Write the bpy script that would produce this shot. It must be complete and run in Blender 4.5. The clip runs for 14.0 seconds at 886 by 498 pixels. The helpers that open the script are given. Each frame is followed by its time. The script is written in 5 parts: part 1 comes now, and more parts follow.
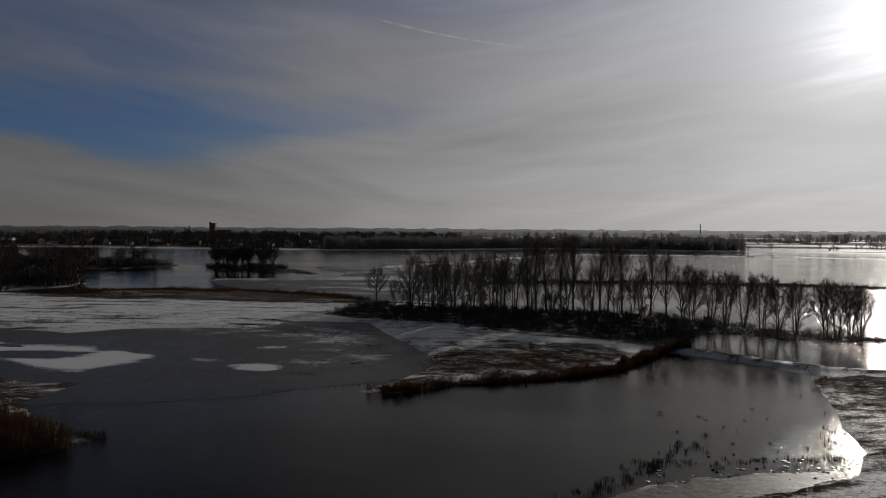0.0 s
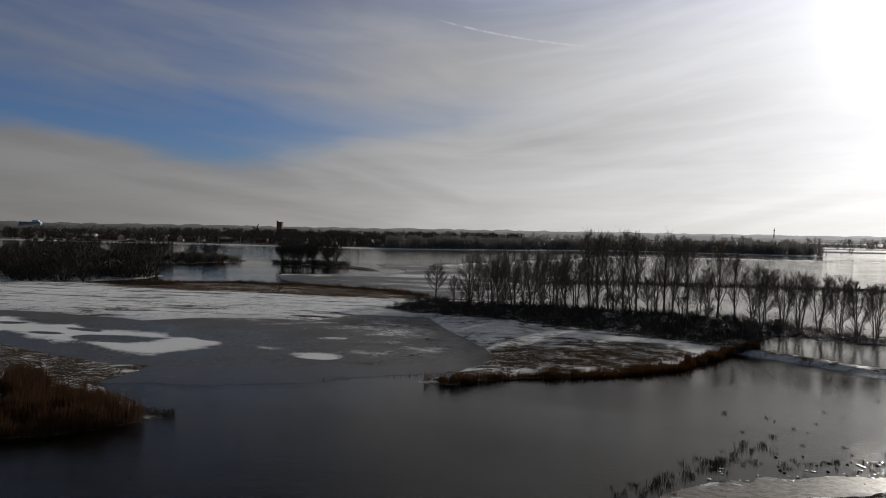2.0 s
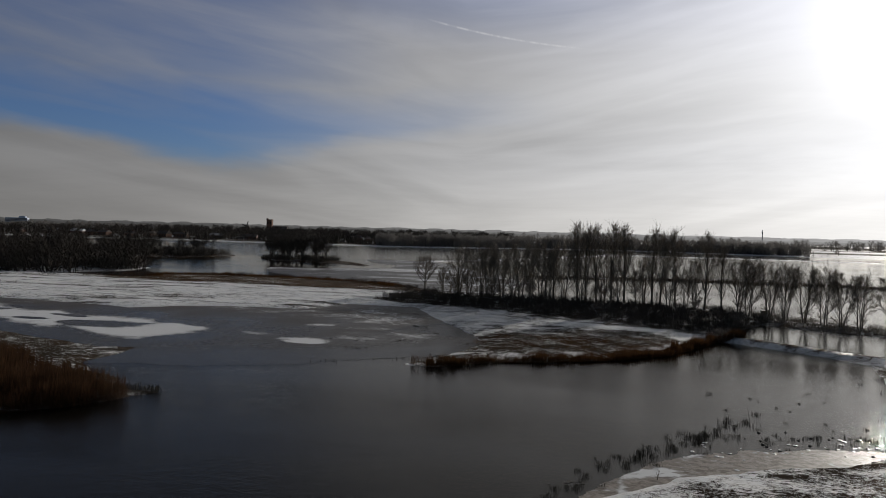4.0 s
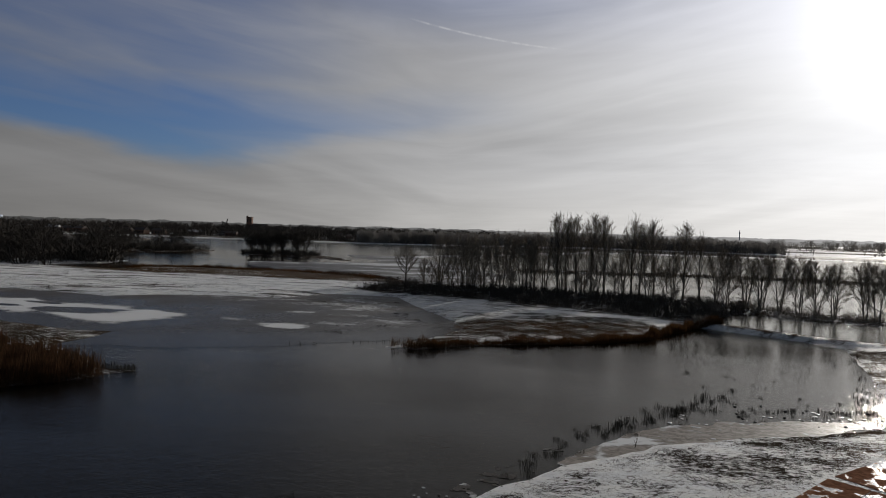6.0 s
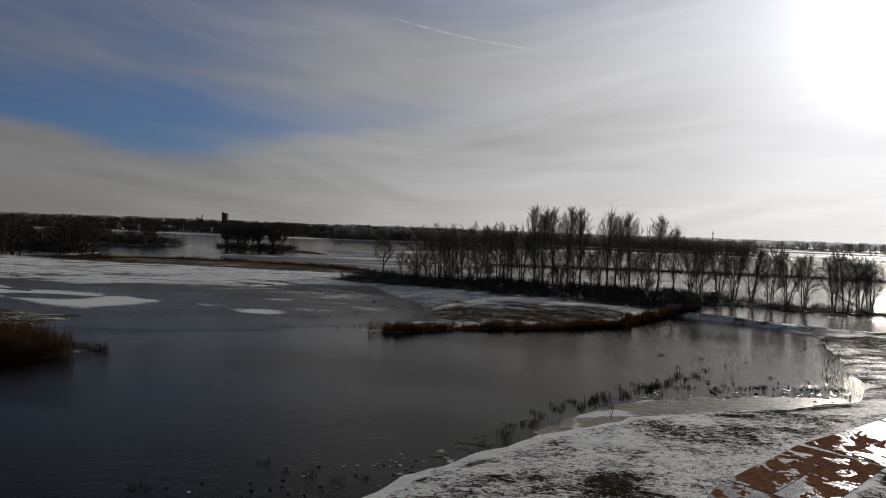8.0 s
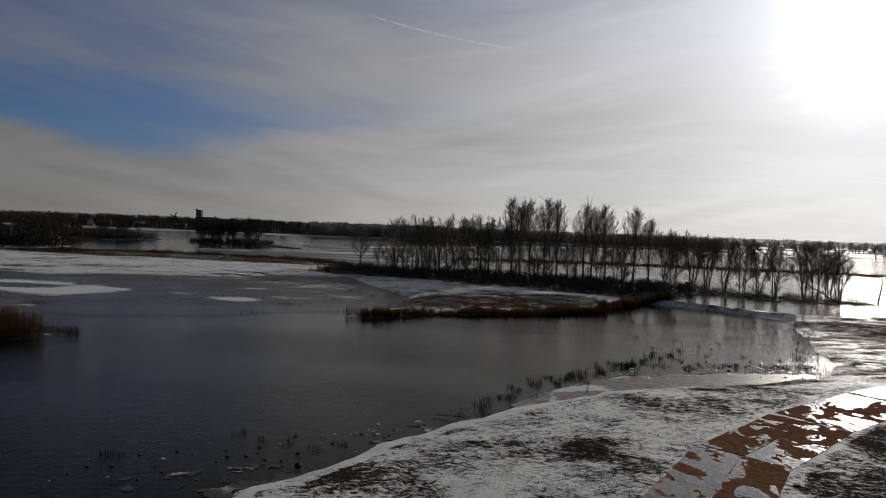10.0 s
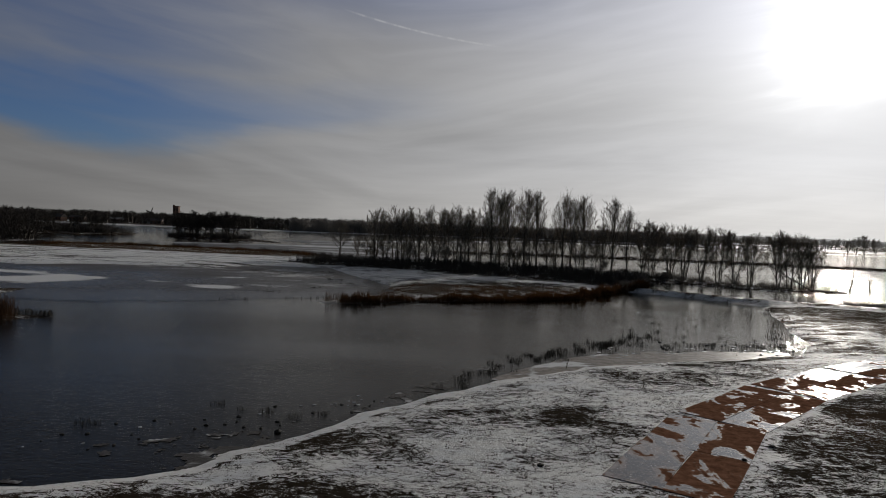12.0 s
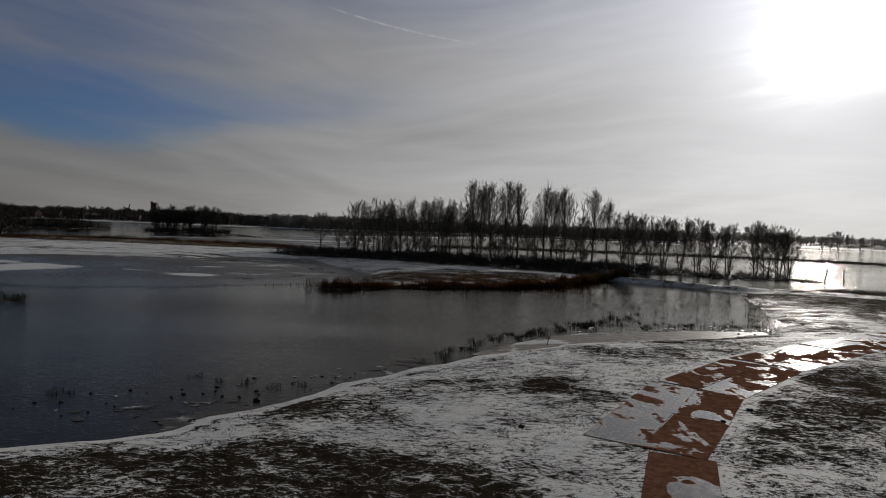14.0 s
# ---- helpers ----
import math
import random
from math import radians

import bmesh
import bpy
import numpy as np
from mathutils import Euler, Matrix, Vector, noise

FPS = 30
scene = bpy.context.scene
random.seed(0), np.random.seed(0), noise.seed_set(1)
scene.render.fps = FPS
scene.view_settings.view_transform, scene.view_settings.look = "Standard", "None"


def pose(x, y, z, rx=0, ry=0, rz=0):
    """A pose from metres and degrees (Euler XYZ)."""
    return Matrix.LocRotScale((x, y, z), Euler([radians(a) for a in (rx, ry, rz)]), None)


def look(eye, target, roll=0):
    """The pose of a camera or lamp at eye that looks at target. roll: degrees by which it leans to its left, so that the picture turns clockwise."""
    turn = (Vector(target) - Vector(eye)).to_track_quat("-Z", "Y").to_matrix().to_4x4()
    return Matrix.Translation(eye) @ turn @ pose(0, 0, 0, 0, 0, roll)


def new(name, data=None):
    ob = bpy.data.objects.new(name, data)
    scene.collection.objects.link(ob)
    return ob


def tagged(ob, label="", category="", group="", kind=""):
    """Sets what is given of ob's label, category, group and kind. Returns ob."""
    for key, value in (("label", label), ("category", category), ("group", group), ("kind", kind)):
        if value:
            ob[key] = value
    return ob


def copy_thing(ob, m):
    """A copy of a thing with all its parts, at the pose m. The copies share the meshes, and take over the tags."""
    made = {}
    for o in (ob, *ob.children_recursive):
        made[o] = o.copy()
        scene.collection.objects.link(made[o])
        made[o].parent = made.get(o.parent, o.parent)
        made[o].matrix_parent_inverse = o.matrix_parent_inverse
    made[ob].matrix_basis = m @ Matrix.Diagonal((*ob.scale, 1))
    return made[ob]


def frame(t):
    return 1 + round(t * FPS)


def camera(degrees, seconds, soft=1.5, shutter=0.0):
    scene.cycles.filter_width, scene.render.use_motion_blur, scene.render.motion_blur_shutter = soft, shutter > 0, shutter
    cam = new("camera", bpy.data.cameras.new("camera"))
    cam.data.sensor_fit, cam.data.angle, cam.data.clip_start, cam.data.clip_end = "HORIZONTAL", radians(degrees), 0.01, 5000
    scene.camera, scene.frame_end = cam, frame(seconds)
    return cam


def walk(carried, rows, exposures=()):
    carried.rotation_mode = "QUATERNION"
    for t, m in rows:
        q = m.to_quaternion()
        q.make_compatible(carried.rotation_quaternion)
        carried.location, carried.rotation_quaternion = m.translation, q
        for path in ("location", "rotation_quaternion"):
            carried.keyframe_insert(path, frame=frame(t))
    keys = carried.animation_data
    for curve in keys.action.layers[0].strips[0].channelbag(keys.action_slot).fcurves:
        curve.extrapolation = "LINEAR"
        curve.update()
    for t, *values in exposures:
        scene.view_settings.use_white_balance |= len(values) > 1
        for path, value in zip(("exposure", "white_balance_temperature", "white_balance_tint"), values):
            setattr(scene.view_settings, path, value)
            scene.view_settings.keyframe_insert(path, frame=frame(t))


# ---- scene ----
cam = camera(68.0, 14.0, 0.7)

PATH = [
    (0, (-0.335, 0.051, 18.507), (-0.584, 2.035, 18.447), 0.4),
    (0.5, (-0.097, 0.185, 18.423), (-0.473, 2.148, 18.363), 0.4),
    (1, (-0.018, 0.116, 18.213), (-0.436, 2.071, 18.154), 0.6),
    (1.5, (-0.014, 0.054, 17.865), (-0.444, 2.006, 17.807), 0.8),
    (2, (0.001, -0.005, 17.456), (-0.432, 1.947, 17.398), 1.0),
    (2.5, (0.123, -0.008, 16.919), (-0.307, 1.944, 16.863), 1.1),
    (3, (0.204, 0.004, 16.468), (-0.22, 1.958, 16.411), 1.2),
    (5.5, (0.503, -0.015, 13.911), (0.138, 1.951, 13.855), 1.7),
    (6, (0.481, -0.003, 13.492), (0.132, 1.965, 13.435), 1.7),
    (6.5, (0.491, -0.01, 13.015), (0.159, 1.961, 12.959), 1.9),
    (7, (0.503, 0.032, 12.572), (0.188, 2.006, 12.516), 2.0),
    (7.5, (0.492, 0.081, 12.162), (0.195, 2.058, 12.104), 2.1),
    (8, (0.481, -0.041, 11.773), (0.2, 1.938, 11.715), 2.1),
    (10.5, (0.532, -0.092, 9.944), (0.336, 1.897, 9.882), 2.2),
    (11, (0.54, -0.078, 9.602), (0.359, 1.913, 9.538), 2.2),
    (11.5, (0.547, -0.069, 9.278), (0.382, 1.923, 9.213), 2.2),
    (12, (0.548, -0.118, 8.951), (0.397, 1.875, 8.884), 2.2),
    (12.5, (0.553, -0.071, 8.6), (0.417, 1.923, 8.532), 2.2),
    (13, (0.585, -0.061, 8.261), (0.464, 1.934, 8.192), 2.2),
    (13.5, (0.596, -0.066, 7.932), (0.489, 1.93, 7.862), 2.2),
    (14, (0.608, -0.021, 7.613), (0.514, 1.975, 7.541), 2.2),
]
EXPOSURES = [(0, -0.72), (0.5, 0.0), (1, 0.18), (2, 0.18), (5.5, 0.08), (8, -0.05), (11, -0.20), (14, -0.36)]
walk(cam, [(t, look(e, a, r)) for t, e, a, r in PATH], EXPOSURES)

# ---- light: a low winter sun behind thin high cloud, ahead and to the right ----
SUN_AZ, SUN_EL = 26.8, 15.9
SUN = Vector((math.sin(radians(SUN_AZ)) * math.cos(radians(SUN_EL)), math.cos(radians(SUN_AZ)) * math.cos(radians(SUN_EL)), math.sin(radians(SUN_EL))))
sun = new("sun", bpy.data.lights.new("sun", "SUN"))
sun.data.energy, sun.data.angle, sun.data.color = 2.4, radians(0.6), (1.0, 0.94, 0.86)
sun.matrix_world = look((0, 0, 300), Vector((0, 0, 300)) - SUN)


class Graph:
    """Short hand for node trees: every call makes one node and gives its output."""

    def __init__(self, tree):
        self.tree = tree
        tree.nodes.clear()

    def node(self, kind):
        return self.tree.nodes.new(kind)

    def vmath(self, op):
        n = self.node("ShaderNodeVectorMath")
        n.operation = op
        return n

    def layer(self, name):
        n = self.node("ShaderNodeVertexColor")
        n.layer_name = name
        rgb = self.node("ShaderNodeSeparateColor")
        self.put(rgb.inputs[0], n.outputs[0])
        return rgb.outputs

    def put(self, socket, value):
        if isinstance(value, bpy.types.NodeSocket):
            self.tree.links.new(value, socket)
        elif value is not None:
            socket.default_value = value

    def m(self, op, a, b=None, c=None, clamp=False):
        n = self.node("ShaderNodeMath")
        n.operation, n.use_clamp = op, clamp
        for i, v in enumerate((a, b, c)):
            self.put(n.inputs[i], v)
        return n.outputs[0]

    def ramp(self, v, lo, hi, to_lo=0.0, to_hi=1.0):
        n = self.node("ShaderNodeMapRange")
        n.interpolation_type = "SMOOTHSTEP"
        for i, x in enumerate((v, lo, hi, to_lo, to_hi)):
            self.put(n.inputs[i], x)
        return n.outputs[0]

    def mix(self, f, a, b, blend="MIX"):
        n = self.node("ShaderNodeMix")
        n.data_type, n.blend_type = "RGBA", blend
        self.put(n.inputs[0], f)
        self.put(n.inputs[6], (*a, 1) if isinstance(a, tuple) else a)
        self.put(n.inputs[7], (*b, 1) if isinstance(b, tuple) else b)
        return n.outputs[2]

    def noise(self, vector, scale, detail=3.0, rough=0.55, distortion=0.0):
        n = self.node("ShaderNodeTexNoise")
        self.put(n.inputs["Vector"], vector)
        for key, v in (("Scale", scale), ("Detail", detail), ("Roughness", rough), ("Distortion", distortion)):
            self.put(n.inputs[key], v)
        return n.outputs[0]

    def scaled(self, vector, s, turn=0.0):
        n = self.node("ShaderNodeMapping")
        self.put(n.inputs[0], vector)
        n.inputs["Scale"].default_value = s
        n.inputs["Rotation"].default_value = (0, 0, radians(turn))
        return n.outputs[0]

    def vec(self, x, y, z):
        n = self.node("ShaderNodeCombineXYZ")
        for i, v in enumerate((x, y, z)):
            self.put(n.inputs[i], v)
        return n.outputs[0]

    def place(self):
        return self.node("ShaderNodeNewGeometry").outputs["Position"]

    def bump(self, height, strength, distance):
        n = self.node("ShaderNodeBump")
        self.put(n.inputs["Height"], height)
        n.inputs["Strength"].default_value, n.inputs["Distance"].default_value = strength, distance
        return n.outputs[0]

    def surface(self, color, rough, bump=None, ior=1.45, specular=0.5, metal=0.0):
        n = self.node("ShaderNodeBsdfPrincipled")
        self.put(n.inputs["Base Color"], (*color, 1) if isinstance(color, tuple) else color)
        self.put(n.inputs["Roughness"], rough)
        self.put(n.inputs["Metallic"], metal)
        self.put(n.inputs["IOR"], ior)
        self.put(n.inputs["Specular IOR Level"], specular)
        if bump is not None:
            self.put(n.inputs["Normal"], bump)
        out = self.node("ShaderNodeOutputMaterial")
        self.put(out.inputs[0], n.outputs[0])
        return n


def make_world():
    world = bpy.data.worlds.new("winter_sky")
    scene.world = world
    world.use_nodes = True
    g = Graph(world.node_tree)
    d = g.vmath("NORMALIZE")
    g.put(d.inputs[0], g.node("ShaderNodeTexCoord").outputs["Generated"])
    d = d.outputs[0]
    xyz = g.node("ShaderNodeSeparateXYZ")
    g.put(xyz.inputs[0], d)
    x, y, z = xyz.outputs
    dot = g.vmath("DOT_PRODUCT")
    g.put(dot.inputs[0], d)
    dot.inputs[1].default_value = SUN
    away = g.m("MULTIPLY", g.m("ARCCOSINE", g.m("MINIMUM", dot.outputs["Value"], 0.99999)), 57.2958)
    az = g.m("MULTIPLY", g.m("ARCTAN2", x, y), 57.2958)
    el = g.m("MULTIPLY", g.m("ARCSINE", z), 57.2958)

    sky = g.node("ShaderNodeTexSky")
    sky.sky_type, sky.sun_disc, sky.sun_elevation, sky.sun_rotation = "NISHITA", False, radians(SUN_EL), radians(SUN_AZ)
    sky.air_density, sky.dust_density, sky.ozone_density = 1.0, 0.4, 2.0
    blue = g.mix(1.0, sky.outputs[0], (0.026, 0.033, 0.052), "MULTIPLY")

    blue = g.mix(g.ramp(g.m("ABSOLUTE", az), 55.0, 95.0), blue, g.mix(1.0, sky.outputs[0], (0.036, 0.035, 0.038), "MULTIPLY"))

    # a thin cloud sheet, seen in perspective: streaks drawn out across the view
    up = g.m("ADD", g.m("MAXIMUM", z, 0.0), 0.10)
    flat = g.vec(g.m("DIVIDE", x, up), g.m("DIVIDE", y, up), 0.0)
    fine = g.noise(g.scaled(flat, (0.6, 2.2, 1.0), 16), 1.6, 5, 0.55, 0.8)
    fan = g.m("SUBTRACT", el, g.m("MULTIPLY", g.m("ABSOLUTE", g.m("ADD", az, 10.0)), 0.13))
    wisp = g.noise(g.vec(g.m("MULTIPLY", az, 0.030), g.m("MULTIPLY", fan, 0.16), 3.0), 1.0, 5, 0.50, 1.4)
    thread = g.noise(g.vec(g.m("MULTIPLY", az, 0.05), g.m("MULTIPLY", fan, 0.42), 7.0), 1.0, 4, 0.5, 1.2)
    warp = g.m("MULTIPLY", g.m("SUBTRACT", g.noise(g.vec(g.m("MULTIPLY", az, 0.06), g.m("MULTIPLY", el, 0.2), 0.0), 1.0, 4, 0.55), 0.5), 6.0)
    e2 = g.m("ADD", el, warp)

    # the gap of open sky: lower edge dips, then climbs to the right; it closes towards the sun
    low = g.m("ADD", 4.0, g.m("MULTIPLY", g.m("ABSOLUTE", g.m("ADD", az, 31.0)), 0.17))
    high = g.m("ADD", 12.0, g.m("MULTIPLY", g.m("ADD", az, 40.0), -0.05))
    gap = g.m("MULTIPLY", g.ramp(g.m("SUBTRACT", e2, low), -0.4, 2.2), g.ramp(g.m("SUBTRACT", high, e2), -3.0, 3.0))
    gap = g.m("MULTIPLY", gap, g.ramp(az, 6.0, -38.0, 0.0, 1.0))
    veil = g.m("MULTIPLY", g.ramp(el, 9.0, 13.0), g.ramp(az, -12.0, -32.0, 0.0, 0.58))
    veil = g.m("MULTIPLY", veil, g.ramp(el, 18.5, 24.0, 1.0, 0.05))
    veil = g.m("MULTIPLY", veil, g.ramp(wisp, 0.35, 0.65, 1.15, 0.75))
    top = g.m("MULTIPLY", g.ramp(el, 14.5, 20.0), g.ramp(el, 19.5, 24.0, 0.40, 0.0))
    opening = g.m("MAXIMUM", g.m("MAXIMUM", gap, veil), top)
    opening = g.m("MULTIPLY", opening, g.ramp(thread, 0.3, 0.75, 1.04, 0.86), clamp=True)
    opening = g.m("MULTIPLY", opening, g.ramp(away, 8.0, 36.0, 0.0, 1.0))
    opening = g.m("MAXIMUM", opening, g.m("MULTIPLY", g.ramp(g.m("ABSOLUTE", az), 75.0, 120.0), g.ramp(wisp, 0.3, 0.7, 0.95, 0.6)))

    light = g.m("ADD", 0.115, g.m("MULTIPLY", g.m("EXPONENT", g.m("DIVIDE", away, -26.0)), 1.0))
    torn = g.m("ADD", g.m("MULTIPLY", g.m("SUBTRACT", wisp, 0.5), 12.0), g.m("MULTIPLY", g.m("SUBTRACT", thread, 0.5), 9.0))
    core = g.m("MULTIPLY", g.m("EXPONENT", g.m("DIVIDE", g.m("MAXIMUM", g.m("ADD", away, torn), 0.0), -3.6)), 1.6)
    streak = g.ramp(g.m("ADD", g.m("ADD", g.m("MULTIPLY", fine, 0.10), g.m("MULTIPLY", wisp, 0.62)), g.m("MULTIPLY", thread, 0.28)), 0.30, 0.70, 0.86, 1.13)
    light = g.m("MULTIPLY", light, g.m("SUBTRACT", 1.0, g.m("MULTIPLY", g.ramp(el, 16.0, 28.0), g.ramp(away, 30.0, 56.0, 0.0, 0.88))))
    low_glow = g.m("MULTIPLY", g.ramp(el, 0.0, 9.0, 0.34, 0.0), g.ramp(away, 66.0, 38.0))
    light = g.m("MULTIPLY", light, g.m("ADD", 1.0, low_glow))
    light = g.m("ADD", g.m("MULTIPLY", light, streak), core)
    tint = g.mix(g.ramp(el, 0.0, 7.0), (1.0, 0.98, 0.955), (0.985, 0.985, 1.0))
    tint = g.mix(g.ramp(el, 10.0, 20.0, 0.0, 0.5), tint, (0.92, 0.94, 1.08))
    tint = g.mix(g.ramp(el, 20.0, 28.0), tint, (1.0, 0.985, 0.96))
    cloud = g.mix(1.0, tint, g.vec(light, light, light), "MULTIPLY")

    # an old vapour trail
    line = g.m("SUBTRACT", el, g.m("ADD", 15.3, g.m("ADD", g.m("MULTIPLY", az, -0.11), g.m("MULTIPLY", g.m("MULTIPLY", az, az), 0.0045))))
    trail = g.m("MULTIPLY", g.ramp(g.m("ABSOLUTE", line), 0.0, 0.13, 1.0, 0.0), g.m("MULTIPLY", g.ramp(az, -14.0, -11.0), g.ramp(az, -2.5, 0.5, 1.0, 0.0)))
    trail = g.m("MULTIPLY", trail, g.ramp(g.noise(g.vec(az, 0.0, 0.0), 1.1, 2), 0.35, 0.6, 0.08, 0.38))
    color = g.mix(opening, cloud, blue)
    color = g.mix(trail, color, (0.62, 0.62, 0.63))
    bg = g.node("ShaderNodeBackground")
    g.put(bg.inputs[0], color)
    bg.inputs[1].default_value = 1.0
    g.put(g.node("ShaderNodeOutputWorld").inputs[0], bg.outputs[0])


make_world()


# ---- materials ----
def material(name):
    mat = bpy.data.materials.new(name)
    mat.use_nodes = True
    return mat, Graph(mat.node_tree)


def mat_ground():
    mat, g = material("snowy_ground")
    p = g.place()
    snow, straw, mud = g.layer("cover")
    turf = g.noise(g.scaled(p, (0.85, 1.3, 1.0), 14), 2.3, 8, 0.70, 1.2)
    patch = g.noise(g.scaled(p, (0.6, 1.1, 1.0), -8), 0.5, 5, 0.62, 0.6)
    blades = g.noise(g.scaled(p, (0.8, 2.6, 1.0), 16), 8.0, 5, 0.72, 1.4)
    straws = g.noise(g.scaled(p, (2.6, 0.9, 1.0), -35), 9.0, 4, 0.7, 1.0)
    grain = g.noise(p, 40.0, 2, 0.6)
    snow = g.m("MAXIMUM", snow, g.m("MULTIPLY", g.m("SUBTRACT", 1.0, straw), 0.22))
    s = g.m("ADD", snow, g.m("MULTIPLY", g.m("SUBTRACT", turf, 0.5), 2.2))
    s = g.m("ADD", s, g.m("MULTIPLY", g.m("SUBTRACT", patch, 0.5), 1.0))
    s = g.m("ADD", s, g.m("MULTIPLY", g.m("SUBTRACT", blades, 0.5), 1.0))
    s = g.m("ADD", s, g.m("MULTIPLY", g.m("SUBTRACT", straws, 0.5), 0.5))
    tuft = g.noise(g.scaled(p, (0.8, 1.5, 1.0), 10), 15.0, 4, 0.7, 0.8)
    s = g.m("ADD", s, g.m("MULTIPLY", g.m("SUBTRACT", tuft, 0.5), 1.3))
    for size, turn, wide in ((0.75, 12, 0.026), (1.9, -14, 0.020)):
        vein = g.m("ABSOLUTE", g.m("SUBTRACT", g.noise(g.scaled(p, (0.55, 1.35, 1.0), turn), size, 5, 0.62, 1.6), 0.5))
        s = g.m("SUBTRACT", s, g.m("MULTIPLY", g.ramp(vein, 0.0, wide, 0.6, 0.0), g.ramp(g.noise(p, 0.45, 2), 0.38, 0.62)))
    white = g.ramp(s, 0.375, 0.455)
    soil = g.mix(g.ramp(turf, 0.3, 0.7), (0.022, 0.018, 0.014), (0.062, 0.051, 0.040))
    reedy = g.mix(g.ramp(blades, 0.3, 0.7), (0.028, 0.017, 0.010), (0.115, 0.066, 0.034))
    soil = g.mix(g.m("MULTIPLY", straw, g.ramp(patch, 0.25, 0.6, 0.35, 1.0)), soil, reedy)
    soil = g.mix(mud, soil, g.mix(g.ramp(blades, 0.35, 0.65), (0.065, 0.038, 0.024), (0.16, 0.105, 0.070)))
    snowy = g.mix(g.ramp(patch, 0.3, 0.7), (0.74, 0.76, 0.79), (0.88, 0.88, 0.87))
    snowy = g.mix(g.ramp(g.m("ADD", g.m("MULTIPLY", turf, 0.5), g.m("MULTIPLY", blades, 0.5)), 0.54, 0.36, 0.0, 0.5), snowy, (0.34, 0.29, 0.25))
    color = g.mix(white, soil, snowy)
    height = g.m("ADD", g.m("MULTIPLY", s, 0.5), g.m("MULTIPLY", grain, 0.12))
    wet = g.m("MULTIPLY", g.ramp(mud, 0.15, 0.6), g.m("MULTIPLY", g.ramp(patch, 0.38, 0.6), g.ramp(white, 0, 1, 1.0, 0.25)))
    g.surface(color, g.m("SUBTRACT", g.ramp(white, 0, 1, 0.8, 0.6), g.m("MULTIPLY", wet, 0.35)), g.bump(height, 0.8, 0.10), specular=g.m("ADD", g.ramp(white, 0, 1, 0.0, 0.06), g.m("MULTIPLY", wet, 0.12)))
    return mat


def mat_ice():
    mat, g = material("lake_ice")
    p = g.place()
    snow, frost, glaze = g.layer("cover")
    soft = g.noise(g.scaled(p, (0.5, 1.0, 1.0), 10), 0.35, 4, 0.55, 0.4)
    crumb = g.noise(g.scaled(p, (0.8, 1.3, 1.0), 20), 1.6, 7, 0.72, 0.9)
    fine = g.noise(p, 12.0, 3, 0.6)
    s = g.m("ADD", snow, g.m("ADD", g.m("MULTIPLY", g.m("SUBTRACT", soft, 0.5), 0.8), g.m("MULTIPLY", g.m("SUBTRACT", crumb, 0.5), g.m("MULTIPLY", frost, 2.2))))
    white = g.ramp(s, 0.36, 0.74)
    dark = g.mix(soft, (0.030, 0.030, 0.028), (0.095, 0.093, 0.088))
    dark = g.mix(frost, g.mix(0.5, dark, (0.02, 0.018, 0.016)), (0.115, 0.103, 0.090))
    color = g.mix(white, dark, (0.70, 0.71, 0.72))
    silt = g.mix(g.ramp(crumb, 0.35, 0.65), (0.18, 0.155, 0.13), (0.40, 0.36, 0.32))
    color = g.mix(g.m("MULTIPLY", glaze, g.m("SUBTRACT", 1.0, white)), color, silt)
    rough = g.m("ADD", g.m("ADD", g.ramp(white, 0, 1, 0.12, 0.5), g.m("MULTIPLY", frost, 0.36)), g.m("MULTIPLY", g.m("SUBTRACT", crumb, 0.5), 0.2))
    rough = g.m("MAXIMUM", g.m("SUBTRACT", rough, g.m("MULTIPLY", glaze, -0.1)), 0.16)
    shine = g.ramp(glaze, 0.0, 1.0, 0.07, 0.05)
    g.surface(color, rough, g.bump(g.m("ADD", g.m("MULTIPLY", s, 0.5), g.m("MULTIPLY", fine, 0.2)), 0.7, 0.09), ior=1.31, specular=shine)
    return mat


